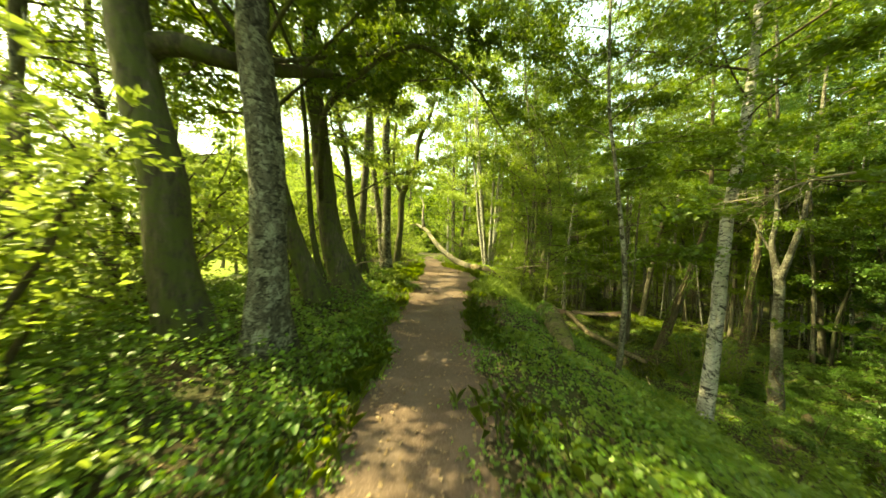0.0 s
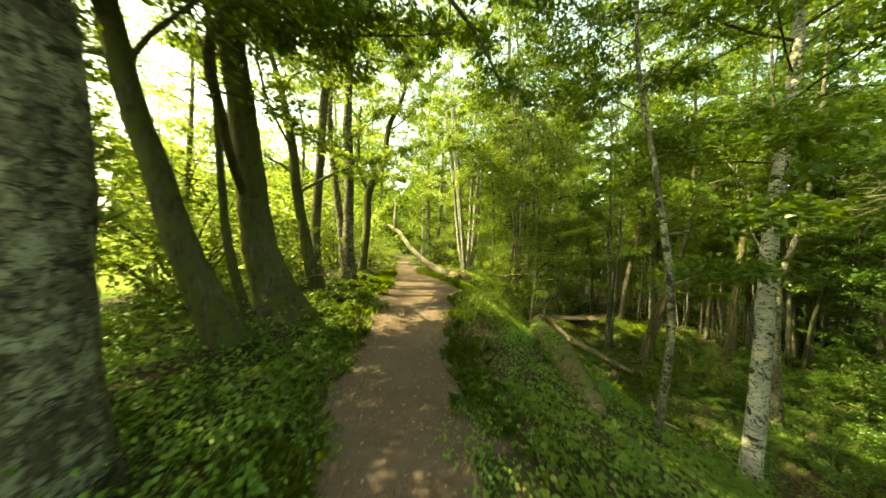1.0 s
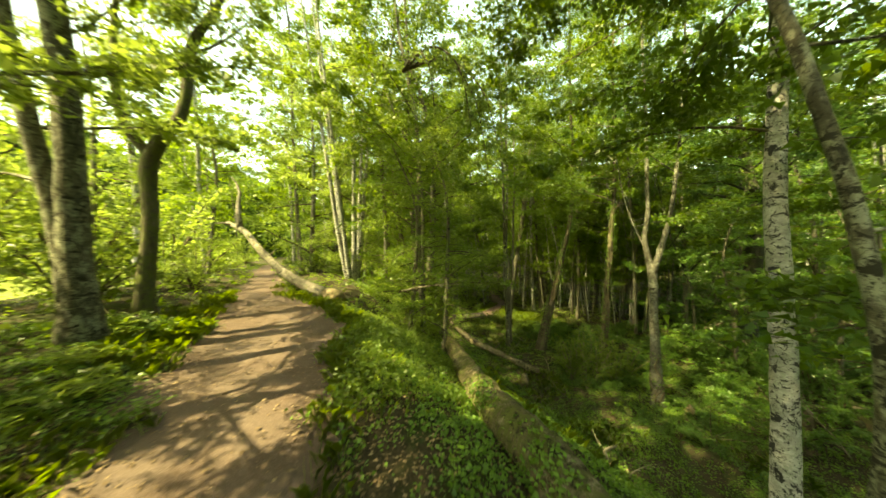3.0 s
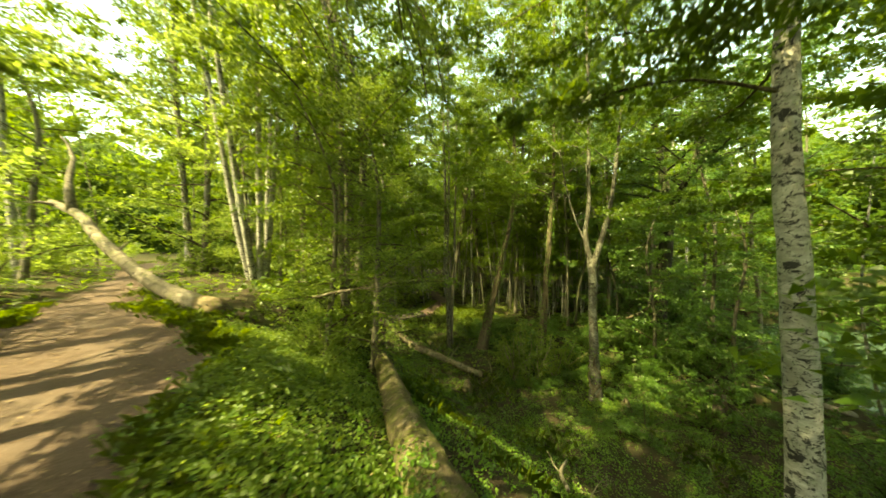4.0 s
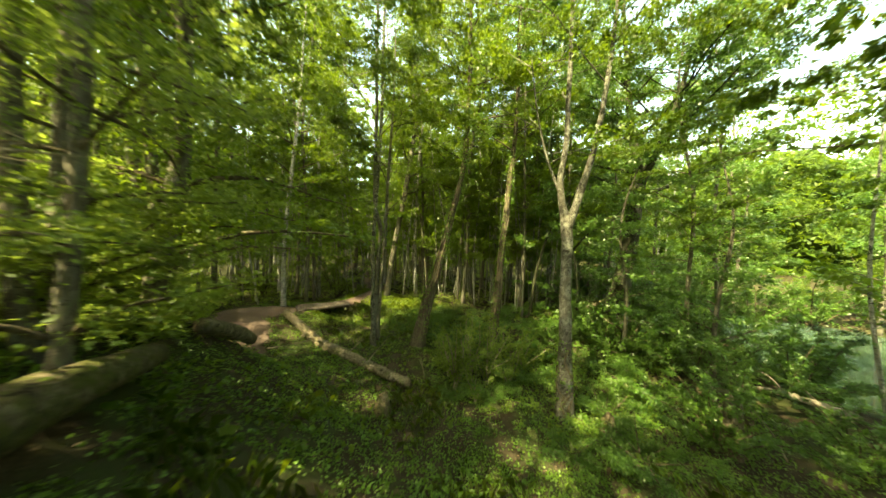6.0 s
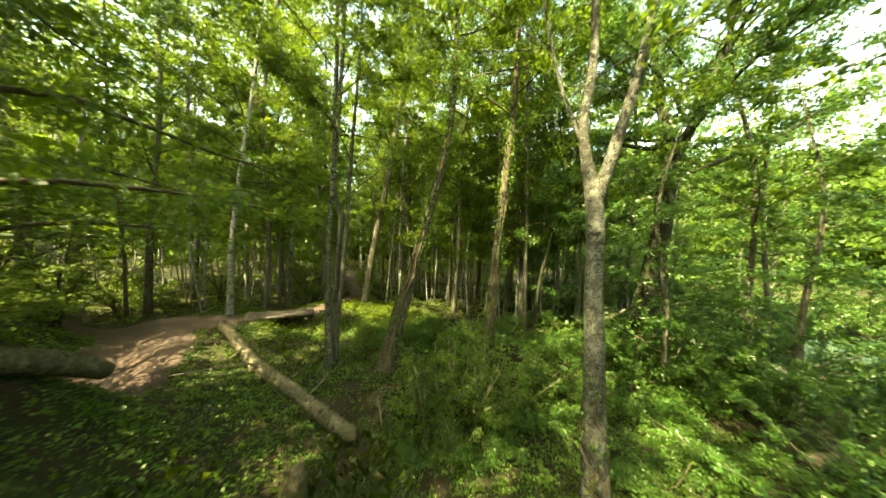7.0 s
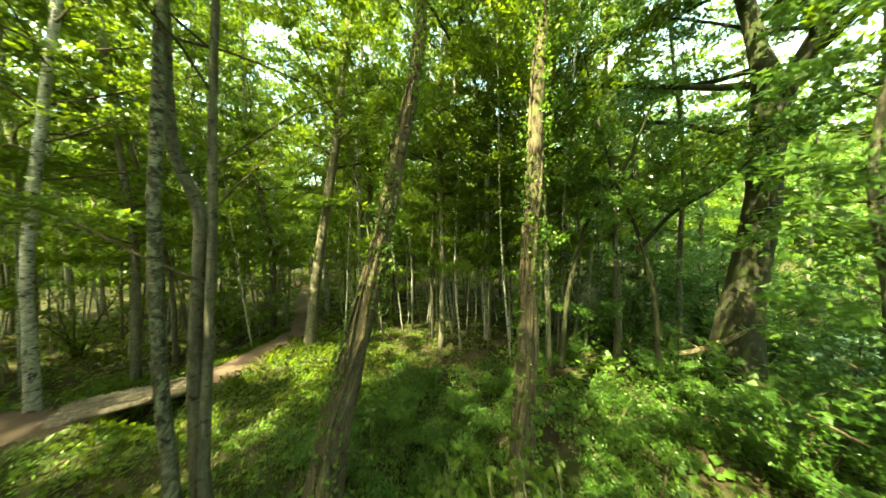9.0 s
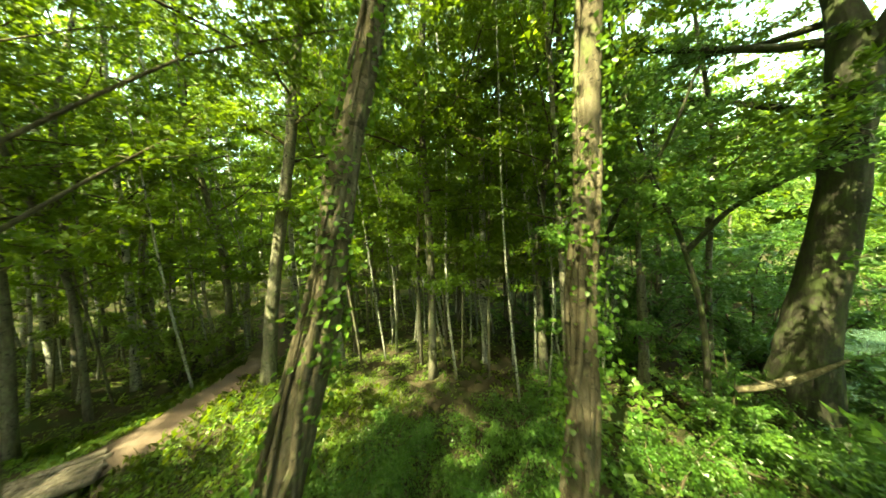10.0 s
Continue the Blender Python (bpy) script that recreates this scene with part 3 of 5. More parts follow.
# Limbs from 11 m up are added, unseen, to shade the bank's trees.
named_tree("upright_tree", 17, [top([(-2.98, 10.7, 0.8, 0.15), (-3.04, 10.68, 2.47, 0.132), (-2.95, 10.72, 4.34, 0.129), (-2.88, 10.76, 5.99, 0.12), (-2.78, 10.8, 7.3, 0.10)], 0.2, 0, 9)],
           "upright grey-brown tree on the bank", BARK_WOOD, LEAF_HAZEL, 12, 0.38, 3.2, 10, 14, 0.10, added_limbs=[(0.1, 8.4, 4.5, 0.25), (-0.5, 9.4, 4.5, 0.2), (0.0, 11.0, 6.0, 0.35), (0.5, 12.0, 6.0, 0.3), (-0.5, 13.0, 6.0, 0.3), (0.2, 14.0, 5.5, 0.3), (-0.3, 14.8, 5.5, 0.3)])
# Limbs from 12 m up only cast shade and stay out of view.
named_tree("pale_footed_tree", 18, [top([(-2.31, 11.71, 0.75, 0.23), (-2.36, 11.69, 2.12, 0.185), (-2.35, 11.69, 4.03, 0.162), (-2.43, 11.67, 6.2, 0.15), (-2.39, 11.68, 8.41, 0.12)], 0.3, 0.2, 8),
                                   [(-2.55, 12.1, 0.8, 0.15), (-2.71, 12.16, 2.59, 0.128), (-2.94, 12.09, 4.55, 0.113), (-3.1, 12.04, 6.31, 0.10), (-3.04, 12.06, 8.5, 0.07)]],
           "two-stemmed grey tree on the sunny side of the path", BARK_GREY, LEAF_HAZEL, 12, 0.45, 3.2, 10, 14, 0.10, added_limbs=[(-0.1, 8.4, 4.6, 0.25), (0.4, 9.6, 4.6, 0.2), (0.1, 12.0, 6.0, 0.35), (0.5, 13.0, 6.0, 0.3), (-0.4, 14.0, 6.0, 0.3)])
named_tree("forked_tree", 19, [top([(-2.17, 13.29, 0.8, 0.16), (-1.99, 13.33, 2.69, 0.14), (-1.9, 13.35, 4.16, 0.15), (-1.41, 13.46, 5.15, 0.12), (-1.15, 13.52, 6.9, 0.11), (-0.62, 13.64, 8.21, 0.08)], 0.4, 0.2, 4),
                               [(-1.9, 13.35, 4.1, 0.11), (-2.25, 13.28, 4.7, 0.08), (-2.35, 13.24, 5.88, 0.07), (-2.27, 13.26, 7.5, 0.045)]],
           "dark tree forking in two above the path", BARK_DARK, LEAF_HAZEL, 9, 0.5, 2.8, 9, 14, 0.10)

# trees on the slope and in the hollow
named_tree("slim_tree", 21, [top([(3.52, 5.6, -1.1, 0.065), (3.42, 5.31, 0.0, 0.05), (3.38, 5.2, 1.0, 0.045), (3.35, 5.27, 2.0, 0.04), (3.35, 5.45, 3.0, 0.036), (3.4, 5.79, 4.5, 0.032)], 0.2, 0.4, 6, 0.015)],
           "slim pale-blotched tree at the brow of the bank", BARK_GREY, LEAF_CANOPY, 22, 0.40, 3.3, 11, 14, 0.078, sides=10, flare=0.3, added_limbs=[(0.2, 1.3, 1.3, 0.3), (-0.7, 2.1, 1.3, 0.2), (-0.4, 3.1, 1.6, 0.2), (0.6, 3.6, 1.8, 0.3), (0.9, 4.6, 3.4, 0.35), (1.5, 5.2, 3.6, 0.3), (2.1, 5.8, 3.4, 0.3), (0.3, 5.4, 3.4, 0.3), (1.2, 6.6, 3.6, 0.2), (1.9, 7.4, 3.6, 0.15), (0.6, 7.6, 3.4, 0.15), (2.7, 6.8, 3.0, 0.2)])
named_tree("birch_tree", 22, [top([(5.50, 5.95, -2.85, 0.16), (5.70, 5.98, -1.42, 0.135), (5.95, 6.05, 0.7, 0.117), (6.12, 6.10, 2.0, 0.11), (6.29, 6.12, 3.0, 0.104), (6.56, 6.13, 4.5, 0.092)], 0.9, 0.1, 10)],
           "birch with pale bark and black marks on the slope", BARK_BIRCH, LEAF_CANOPY, 26, 0.46, 4.4, 12, 13, 0.088, flare=0.3, added_limbs=[(2.7, 3.4, 3.0, 0.25), (1.9, 4.2, 3.2, 0.2), (0.5, 3.8, 3.0, 0.2), (-2.2, 4.4, 3.0, 0.2), (3.5, 5.0, 3.5, 0.2), (1.45, 6.0, 6.0, 0.2), (1.75, 7.2, 6.2, 0.15), (1.2, 8.2, 6.2, 0.15), (1.6, 9.2, 5.6, 0.15), (1.3, 11.0, 4.6, 0.2)])
named_tree("ash_tree", 23, [[(12.29, 10.12, -4.5, 0.221), (12.40, 10.21, -2.78, 0.172), (12.47, 10.26, -1.77, 0.154), (12.57, 10.33, -0.28, 0.138), (12.63, 10.38, 0.62, 0.148), (12.61, 10.54, 1.4, 0.094), (12.60, 10.59, 2.01, 0.082), (12.61, 10.50, 2.67, 0.074), (12.62, 10.49, 4.1, 0.064), (12.55, 10.50, 7.0, 0.049), (12.45, 10.60, 15.0, 0.021)],
                            [(12.62, 10.37, 0.5, 0.123), (12.67, 10.16, 1.26, 0.104), (12.69, 10.00, 1.9, 0.089), (12.71, 9.80, 2.7, 0.074), (12.75, 9.60, 4.2, 0.061), (12.85, 9.40, 7, 0.045), (12.95, 9.30, 14.0, 0.016)],
                            [(12.61, 10.55, 1.55, 0.041), (12.45, 10.85, 2.4, 0.033), (12.25, 11.10, 3.6, 0.025), (12.15, 11.30, 5.2, 0.012)]],
           "forked ash with pale lichened bark in the hollow", BARK_GREY_SHADED, LEAF_CANOPY, 34, 0.44, 4.6, 12, 14, 0.09, flare=0.5)
named_tree("ivied_ash_tree", 24, [top([(15.0, 13.78, -4.5, 0.18), (15.11, 13.72, -3.1, 0.148), (15.21, 13.66, -1.79, 0.135), (15.31, 13.6, -0.34, 0.124), (15.39, 13.55, 0.7, 0.112), (15.47, 13.5, 1.71, 0.10), (15.56, 13.45, 2.9, 0.095)], 0.5, -0.1, 12)],
           "upright brown ash trunk twined with ivy stems", BARK_IVIED, LEAF_COOL, 20, 0.4, 3.8, 10, 20, 0.07, flare=0.4)
named_tree("white_birch_tree", 25, [top([(10.55, 23.5, -3.6, 0.13), (10.58, 23.5, -0.54, 0.103), (10.77, 23.48, 1.85, 0.098), (11.06, 23.44, 4.51, 0.09), (11.37, 23.41, 7.27, 0.08)], 0.3, 0, 5)],
           "slender pale birch beside the lower path", BARK_BIRCH, LEAF_CANOPY, 30, 0.35, 3.6, 11, 14, 0.09, flare=0.3)
named_tree("twin_birch_tree", 26, [top([(11.68, 17.45, -4.3, 0.12), (11.66, 17.45, -3.05, 0.095), (11.64, 17.46, -1.41, 0.08), (11.64, 17.46, 0.03, 0.075), (11.71, 17.45, 1.53, 0.072), (11.82, 17.43, 3.21, 0.07)], 0.4, 0, 14, 0.03)],
           "slender pale stem standing in a close pair", BARK_GREY, LEAF_CANOPY, 25, 0.36, 4.0, 11, 18, 0.078, flare=0.4)
named_tree("crooked_tree", 27, [top([(12.03, 17.78, -4.35, 0.17), (12.03, 17.78, -3.49, 0.13), (12.06, 17.78, -1.64, 0.10), (12.17, 17.76, -0.26, 0.082), (12.2, 17.75, 0.7, 0.085), (11.98, 17.79, 1.44, 0.078), (11.93, 17.8, 2.25, 0.075), (11.96, 17.8, 3.56, 0.075)], 0.1, 0.1, 11),
                                [(12.06, 17.61, -4.3, 0.09), (12.06, 17.61, -3.43, 0.08), (12.2, 17.58, -1.3, 0.067), (12.3, 17.55, 0.43, 0.063), (12.38, 17.53, 2.17, 0.062), (12.6, 17.5, 5.5, 0.045), (12.7, 17.5, 9, 0.02)]],
           "crooked dark stem with a pale twin in the hollow", BARK_WOOD, LEAF_CANOPY, 22, 0.40, 4.0, 11, 18, 0.078, flare=0.3)
named_tree("ivied_leaning_tree", 28, [top([(12.86, 16.1, -4.4, 0.29), (13.17, 15.87, -2.5, 0.215), (13.4, 15.74, -1.57, 0.169), (13.6, 15.63, -0.84, 0.156), (13.81, 15.52, -0.07, 0.137), (13.93, 15.45, 0.62, 0.127), (14.08, 15.37, 1.32, 0.12), (14.34, 15.23, 2.29, 0.115), (14.5, 15.15, 3.27, 0.11)], 0.3, -0.2, 14)],
           "leaning tree wrapped in thick twisted ivy stems", BARK_IVIED, LEAF_CANOPY, 27, 0.40, 4.2, 11, 18, 0.078)
named_tree("waterside_oak_tree", 29, [[(21.05, 10.1, -4.6, 0.60), (20.95, 9.94, -2.18, 0.42), (20.84, 9.61, 0.17, 0.335), (20.79, 9.46, 1.98, 0.31), (20.76, 9.4, 3.2, 0.33), (20.82, 9.55, 4.4, 0.2), (20.9, 9.8, 6.0, 0.17), (21, 10.2, 9.5, 0.10), (21.2, 10.6, 14, 0.03)],
                                      [(20.76, 9.38, 3.0, 0.24), (20.61, 8.93, 4.01, 0.165), (20.5, 8.5, 5.2, 0.14), (20.3, 7.8, 8.5, 0.05)]],
           "big oak darkened for shade, leaning beside the pond", BARK_SHADED, LEAF_COOL, 46, 0.36, 6.2, 12, 15, 0.115, twig=1.0)
named_tree("curved_sapling_tree", 30, [[(20.05, 11.6, -3.9, 0.075), (20.02, 11.73, -1.31, 0.056), (20.01, 12.02, 0.06, 0.05), (20.01, 12.55, 1.65, 0.042), (20.0, 12.93, 3.3, 0.032), (20, 13.3, 5.5, 0.02)],
                                       [(20.01, 11.95, -0.2, 0.06), (19.95, 11.2, 0.7, 0.045), (19.9, 10.4, 1.2, 0.03), (19.9, 9.8, 1.9, 0.015)]],
           "curved dark young tree reaching over the water", BARK_SHADED, LEAF_COOL, 9, 0.3, 2.0, 8, 12, 0.10)
named_tree("slanting_sapling_tree", 31, [[(19.98, 14.1, -3.9, 0.09), (19.99, 13.72, -1.03, 0.068), (20.0, 13.13, 0.86, 0.055), (20.01, 12.4, 1.9, 0.04), (20.1, 11.7, 3.6, 0.02)]],
           "slanting dark young tree over the water", BARK_SHADED, LEAF_COOL, 7, 0.3, 1.8, 8, 12, 0.10)
named_tree("far_birch_tree", 32, [top([(20.88, 17.1, -4.5, 0.15), (20.9, 17.05, -2.23, 0.125), (20.93, 16.98, 0.71, 0.113), (20.99, 16.84, 4.8, 0.092)], 0.2, 0, 6)],
           "slender pale-barked tree in the wood", BARK_BIRCH, LEAF_WOOD, 22, 0.35, 3.4, 10, 16, 0.10, flare=0.2)
named_tree("slanted_tree", 33, [top([(16.4, 22.4, -4.0, 0.22), (16.69, 22.21, -1.22, 0.18), (17.34, 21.77, 3.17, 0.163), (17.8, 21.46, 6.9, 0.14)], 0.5, -0.3, 5)],
           "slanting grey-brown tree beside the lower path", BARK_WOOD, LEAF_WOOD, 16, 0.42, 3.4, 10, 16, 0.10, flare=0.3)

# coppiced clump beyond the fallen tree
cop = []
for k, a in enumerate((0.3, 1.1, 1.9, 2.7, 3.4, 4.1, 4.9, 5.6)):
    lean = 0.8 + 0.35 * (k % 3)
    cop.append([(3.15 + 0.2 * math.cos(a), 18.7 + 0.2 * math.sin(a), 0.4, 0.13), (3.15 + (0.2 + 0.2 * lean) * math.cos(a), 18.7 + (0.2 + 0.2 * lean) * math.sin(a), 1.6, 0.105), (3.15 + 0.6 * lean * math.cos(a), 18.7 + 0.6 * lean * math.sin(a), 3.6, 0.09),
                (3.15 + 1.0 * lean * math.cos(a), 18.7 + 1.0 * lean * math.sin(a), 7.2, 0.065), (3.15 + 1.7 * lean * math.cos(a), 18.7 + 1.7 * lean * math.sin(a), 14.0, 0.03)])
named_tree("coppiced_tree", 35, cop, "coppiced clump of pale slender stems behind the fallen tree", BARK_BIRCH, LEAF_HAZEL, 24, 0.3, 3.3, 10, 14, 0.11, flare=0.2, sides=12)

# arching branch over the path
ra = np.random.default_rng(40)
arch = thing("arching_branch", (-2.9, 7.0, 3.0), "thin arching leafy branch reaching over the path", "branch")
arch_rows = np.array([(-3.05, 7.1, 2.7, 0.07), (-2.4, 5.6, 3.3, 0.06), (-1.93, 4.75, 3.85, 0.05), (-1.39, 4.8, 4.46, 0.045), (-0.94, 4.85, 4.83, 0.04), (-0.47, 4.9, 5.01, 0.035), (0.02, 4.96, 4.83, 0.03), (0.53, 5.01, 4.43, 0.024), (1.0, 5.06, 3.72, 0.012)])
arch_rows[:, :3] -= np.array([-2.9, 7.0, 3.0])
arch_line = smooth_line(arch_rows, 30)
part("stem", tubes_mesh("stem", [tube(arch_line, 8, 0.06)], BARK_DARK), arch)
clothe(arch, ra, [arch_line], 30, 0.55, 22, 0.08, LEAF_CANOPY, from_f=0.3, limb_name="")

rh = np.random.default_rng(47)
hang = thing("hanging_branch", (3.3, 11.6, 6.4), "drooping leafy branch hanging over the bank", "branch")
hang_lines = []
for end in ((3.75, 8.9, 3.3), (3.35, 8.8, 3.9), (4.2, 9.1, 3.7), (3.0, 9.4, 4.3)):
    way = np.array(end) - np.array((3.3, 11.6, 6.4))
    rows = [(0, 0, 0, 0.035), (*(way * np.array((0.5, 0.55, 0.15))), 0.022), (*(way * np.array((0.85, 0.9, 0.55))), 0.013), (*way, 0.005)]
    hang_lines.append(smooth_line(rows, 16))
clothe(hang, rh, hang_lines, 14, 0.42, 26, 0.075, LEAF_HAZEL, flat=1.0, from_f=0.35, up=0.3, full=True)

# ---------------------------------------------------------------- fallen wood


def fallen(name, seed, rows, label, bark, stubs=(), sides=16, end=CUT_WOOD, n=0.2, category="log", rough=0.11):
    """A fallen trunk on its line, with broken limb stubs (place along it, azimuth, rise, length, radius)."""
    r = np.random.default_rng(seed)
    rows = np.array(rows, dtype=float)
    base = rows[0, :3].copy()
    rows[:, :3] -= base
    root = thing(name, base, label, category)
    length = np.sum(np.linalg.norm(np.diff(rows[:, :3], axis=0), axis=1))
    line = smooth_line(rows, max(8, int(length / n)))
    part("trunk", tubes_mesh("trunk", [tube(line, sides, rough, r=r)], bark), root)
    for e, way in ((line[0], line[0] - line[1]), (line[-1], line[-1] - line[-2])):
        if e[3] > 0.06:
            d = way[:3] / np.linalg.norm(way[:3])
            cut = np.array([(*(e[:3] + d * 0.0), e[3] * 0.86), (*(e[:3] + d * 0.1 * e[3]), e[3] * 0.84), (*(e[:3] + d * (0.3 + 0.3 * r.random()) * e[3]), e[3] * 0.5)])
            part("broken_end", tubes_mesh("broken_end", [tube(cut, 12, 0.14, r=r)], end), root, "splintered pale wood")
    for f, az, rise, ln, rad in stubs:
        i = int(f * (len(line) - 1))
        part("limb_stub", tubes_mesh("limb_stub", [tube(limb_line(r, line[i, :3], az, rise, ln, rad, 6, 0.1, 0.2), 8, 0.08, r=r)], bark), root)
    return root


fallen_tree = fallen("fallen_tree", 50, [(1.72, 13.95, 0.52, 0.2), (1.45, 14.6, 0.6, 0.19), (0.85, 15.9, 0.85, 0.17), (0.12, 17.5, 1.38, 0.15), (-0.5, 18.6, 2.05, 0.14), (-1.2, 20.1, 2.92, 0.125), (-1.9, 21.1, 3.35, 0.09)],
                     "pale fallen tree propped across the path", BARK_FALLEN, [(0.9, 1.45, 1.25, 3.4, 0.13), (0.55, 0.4, 0.9, 0.5, 0.05), (0.97, 2.9, 0.1, 0.7, 0.07)], category="fallen tree")
r50 = np.random.default_rng(51)
plate = []
for k in range(15):
    a = k * 2.4
    plate.append(tube(limb_line(r50, (0.12 * math.cos(a), -0.15, -0.05 + 0.12 * math.sin(a)), math.atan2(-0.5 - 0.4 * r50.random(), math.cos(a)), math.sin(a) * 0.9, r50.uniform(0.16, 0.32), 0.06, 6, 0.3, 0.25), 7, 0.1))
part("butt", tubes_mesh("butt", [tube(np.array([(0.12, -0.27, -0.07, 0.17), (0.1, -0.2, -0.05, 0.25), (0.0, 0.0, 0.0, 0.27), (-0.13, 0.3, 0.07, 0.215)]), 14, 0.12, r=r50)], CUT_WOOD), fallen_tree, "thick broken brown butt")
part("root_plate", tubes_mesh("root_plate", plate, BARK_DARK), fallen_tree, "torn-up dark roots with earth")

mossy_log = fallen("mossy_log", 52, [(2.35, 5.2, -0.26, 0.13), (2.44, 5.8, -0.12, 0.19), (2.62, 6.7, -0.02, 0.22), (2.97, 8.0, -0.16, 0.225), (3.8, 10.0, -0.58, 0.21), (4.4, 11.4, -0.8, 0.185), (5.2, 13.3, -1.22, 0.14)],
       "long mossy log lying along the brow of the bank", BARK_MOSS, [(0.52, 2.6, 0.4, 0.35, 0.06)])
rm = np.random.default_rng(53)
log_rows = smooth_line(np.array([(2.44, 5.8, -0.12, 0.19), (2.62, 6.7, -0.02, 0.22), (2.97, 8.0, -0.16, 0.225), (3.5, 9.2, -0.42, 0.215)]), 60)
log_at = np.repeat(log_rows, 34, axis=0)
turn_of = rm.uniform(-0.5, 1.7, len(log_at))
patchy = 1.2 * np.sin(log_at[:, 1] * 4.1 - 0.6) + 0.7 * np.sin(log_at[:, 1] * 11.3 + 2 * turn_of) + 0.7 - 0.35 * turn_of
grown = rm.random(len(log_at)) < np.clip(patchy, 0, 1)
log_at, turn_of = log_at[grown], turn_of[grown]
leaf_at = log_at[:, :3] + (log_at[:, 3] * rm.uniform(1.0, 1.2, len(log_at)))[:, None] * np.stack([-np.cos(turn_of), rm.normal(0, 0.25, len(log_at)), np.sin(turn_of)], -1)
part("creeper", leaves_mesh("creeper", leaf_at - np.array((2.35, 5.2, -0.26)), 0.05 * rm.uniform(0.6, 1.4, len(log_at)), LEAF_IVY, rm, up=1.2), mossy_log, "small fresh leaves creeping over the log")
fallen("sunlit_log", 53, [(9.86, 21.4, -3.22, 0.14), (10.0, 20.4, -3.55, 0.16), (10.15, 18.8, -4.0, 0.17), (10.3, 17.2, -4.08, 0.17), (10.36, 15.6, -4.1, 0.165), (10.38, 14.05, -4.05, 0.16)],
       "fallen log patched with moss and bare wood in the hollow", BARK_LOG, [(0.27, 2.8, 0.25, 0.42, 0.14), (0.45, 0.2, 0.6, 0.4, 0.09), (0.36, 1.2, 0.9, 0.3, 0.1), (0.56, 2.9, 0.7, 0.22, 0.08), (0.2, 0.5, 0.8, 0.25, 0.08), (0.42, 3.0, 0.5, 1.0, 0.04), (0.6, 0.3, 0.25, 1.6, 0.03), (0.72, 0.0, 0.3, 1.2, 0.025)], n=0.1, rough=0.2)
fallen("slope_log", 54, [(6.0, 15.5, -1.55, 0.16), (6.5, 16.1, -1.9, 0.18), (7.0, 16.7, -2.3, 0.17), (7.3, 17.0, -2.6, 0.14)],
       "dark log lying down the slope above the hollow", BARK_LOG, [(0.6, 2.0, 0.4, 0.5, 0.05)])
fallen("dead_log", 58, [(7.2, 32.6, gz(7.2, 32.6) + 0.1, 0.13), (8.6, 33.0, gz(8.6, 33.0) + 0.22, 0.12), (10.4, 33.2, gz(10.4, 33.2) + 0.3, 0.09)], "bleached dead log on the floor of the wood", BARK_DEAD, [(0.4, 1.2, 0.5, 0.9, 0.04), (0.7, -1.0, 0.4, 0.8, 0.03)])
fallen("dead_log", 59, [(4.6, 34.4, gz(4.6, 34.4) + 0.1, 0.12), (6.4, 34.0, gz(6.4, 34.0) + 0.25, 0.11), (7.8, 34.6, gz(7.8, 34.6) + 0.2, 0.07)], "bleached dead log on the floor of the wood", BARK_DEAD, [(0.5, 2.0, 0.6, 0.8, 0.035)])


def footbridge(place, along, length, count):
    """Logs laid side by side over a ditch, on two short bearers."""
    r = np.random.default_rng(68)
    root = thing("log_footbridge", place, "small footbridge of bleached logs over a ditch", "bridge")
    d = np.array([math.cos(along), math.sin(along), 0.0])
    side = np.array([-d[1], d[0], 0.0])
    for k in range(count):
        off = side * (k - (count - 1) / 2) * 0.17
        rows = [(*(off + d * f * length + np.array([0, 0, 0.02 * math.sin(3 * f + k)])), 0.08 + 0.012 * r.normal()) for f in np.linspace(-0.5, 0.5, 5) * r.uniform(0.94, 1.06)]
        part("log", tubes_mesh("log", [tube(smooth_line(rows, 14), 10, 0.1, r=r)], BARK_BRIDGE), root)
    for f in (-0.4, 0.4):
        rows = [(*(d * f * length + side * w * count * 0.13 + np.array([0, 0, -0.16])), 0.08) for w in (-1, 0, 1)]
        part("bearer", tubes_mesh("bearer", [tube(smooth_line(rows, 6), 8, 0.1, r=r)], BARK_DARK), root, "dark log laid crosswise")


footbridge((12.0, 22.12, -3.44), -0.38, 2.5, 6)
fallen("dead_waterside_log", 56, [(20.02, 11.2, -3.05, 0.06), (19.89, 10.78, -2.79, 0.075), (19.76, 10.3, -2.4, 0.055), (19.68, 9.95, -2.05, 0.02)],
       "dead pale limb leaning over the brambles", BARK_LOG, [(0.3, 2.0, 0.8, 0.5, 0.03), (0.35, 3.2, 0.6, 0.4, 0.02), (0.5, 2.4, 0.7, 0.5, 0.02)])
fallen("cut_log", 45, [(14.7, 7.35, gz(14.7, 7.35) + 0.62, 0.13), (15.2, 6.9, gz(15.2, 6.9) + 0.5, 0.14), (16.1, 6.3, gz(16.1, 6.3) + 0.12, 0.13)], "sawn log lying in the brambles with a pale end", BARK_DARK)
fallen("leaning_log", 46, [(15.0, 6.3, gz(15.0, 6.3) + 0.95, 0.05), (15.7, 5.6, gz(15.7, 5.6) + 0.75, 0.075), (16.5, 4.8, gz(16.5, 4.8) + 0.4, 0.09), (17.3, 4.1, gz(17.3, 4.1) + 0.05, 0.10)], "grey fallen limb lying over the waterside brambles", BARK_DEAD, [(0.3, 0.6, 0.5, 0.9, 0.03), (0.5, -2.4, 0.3, 0.8, 0.025), (0.6, 0.9, 0.2, 1.0, 0.03)])
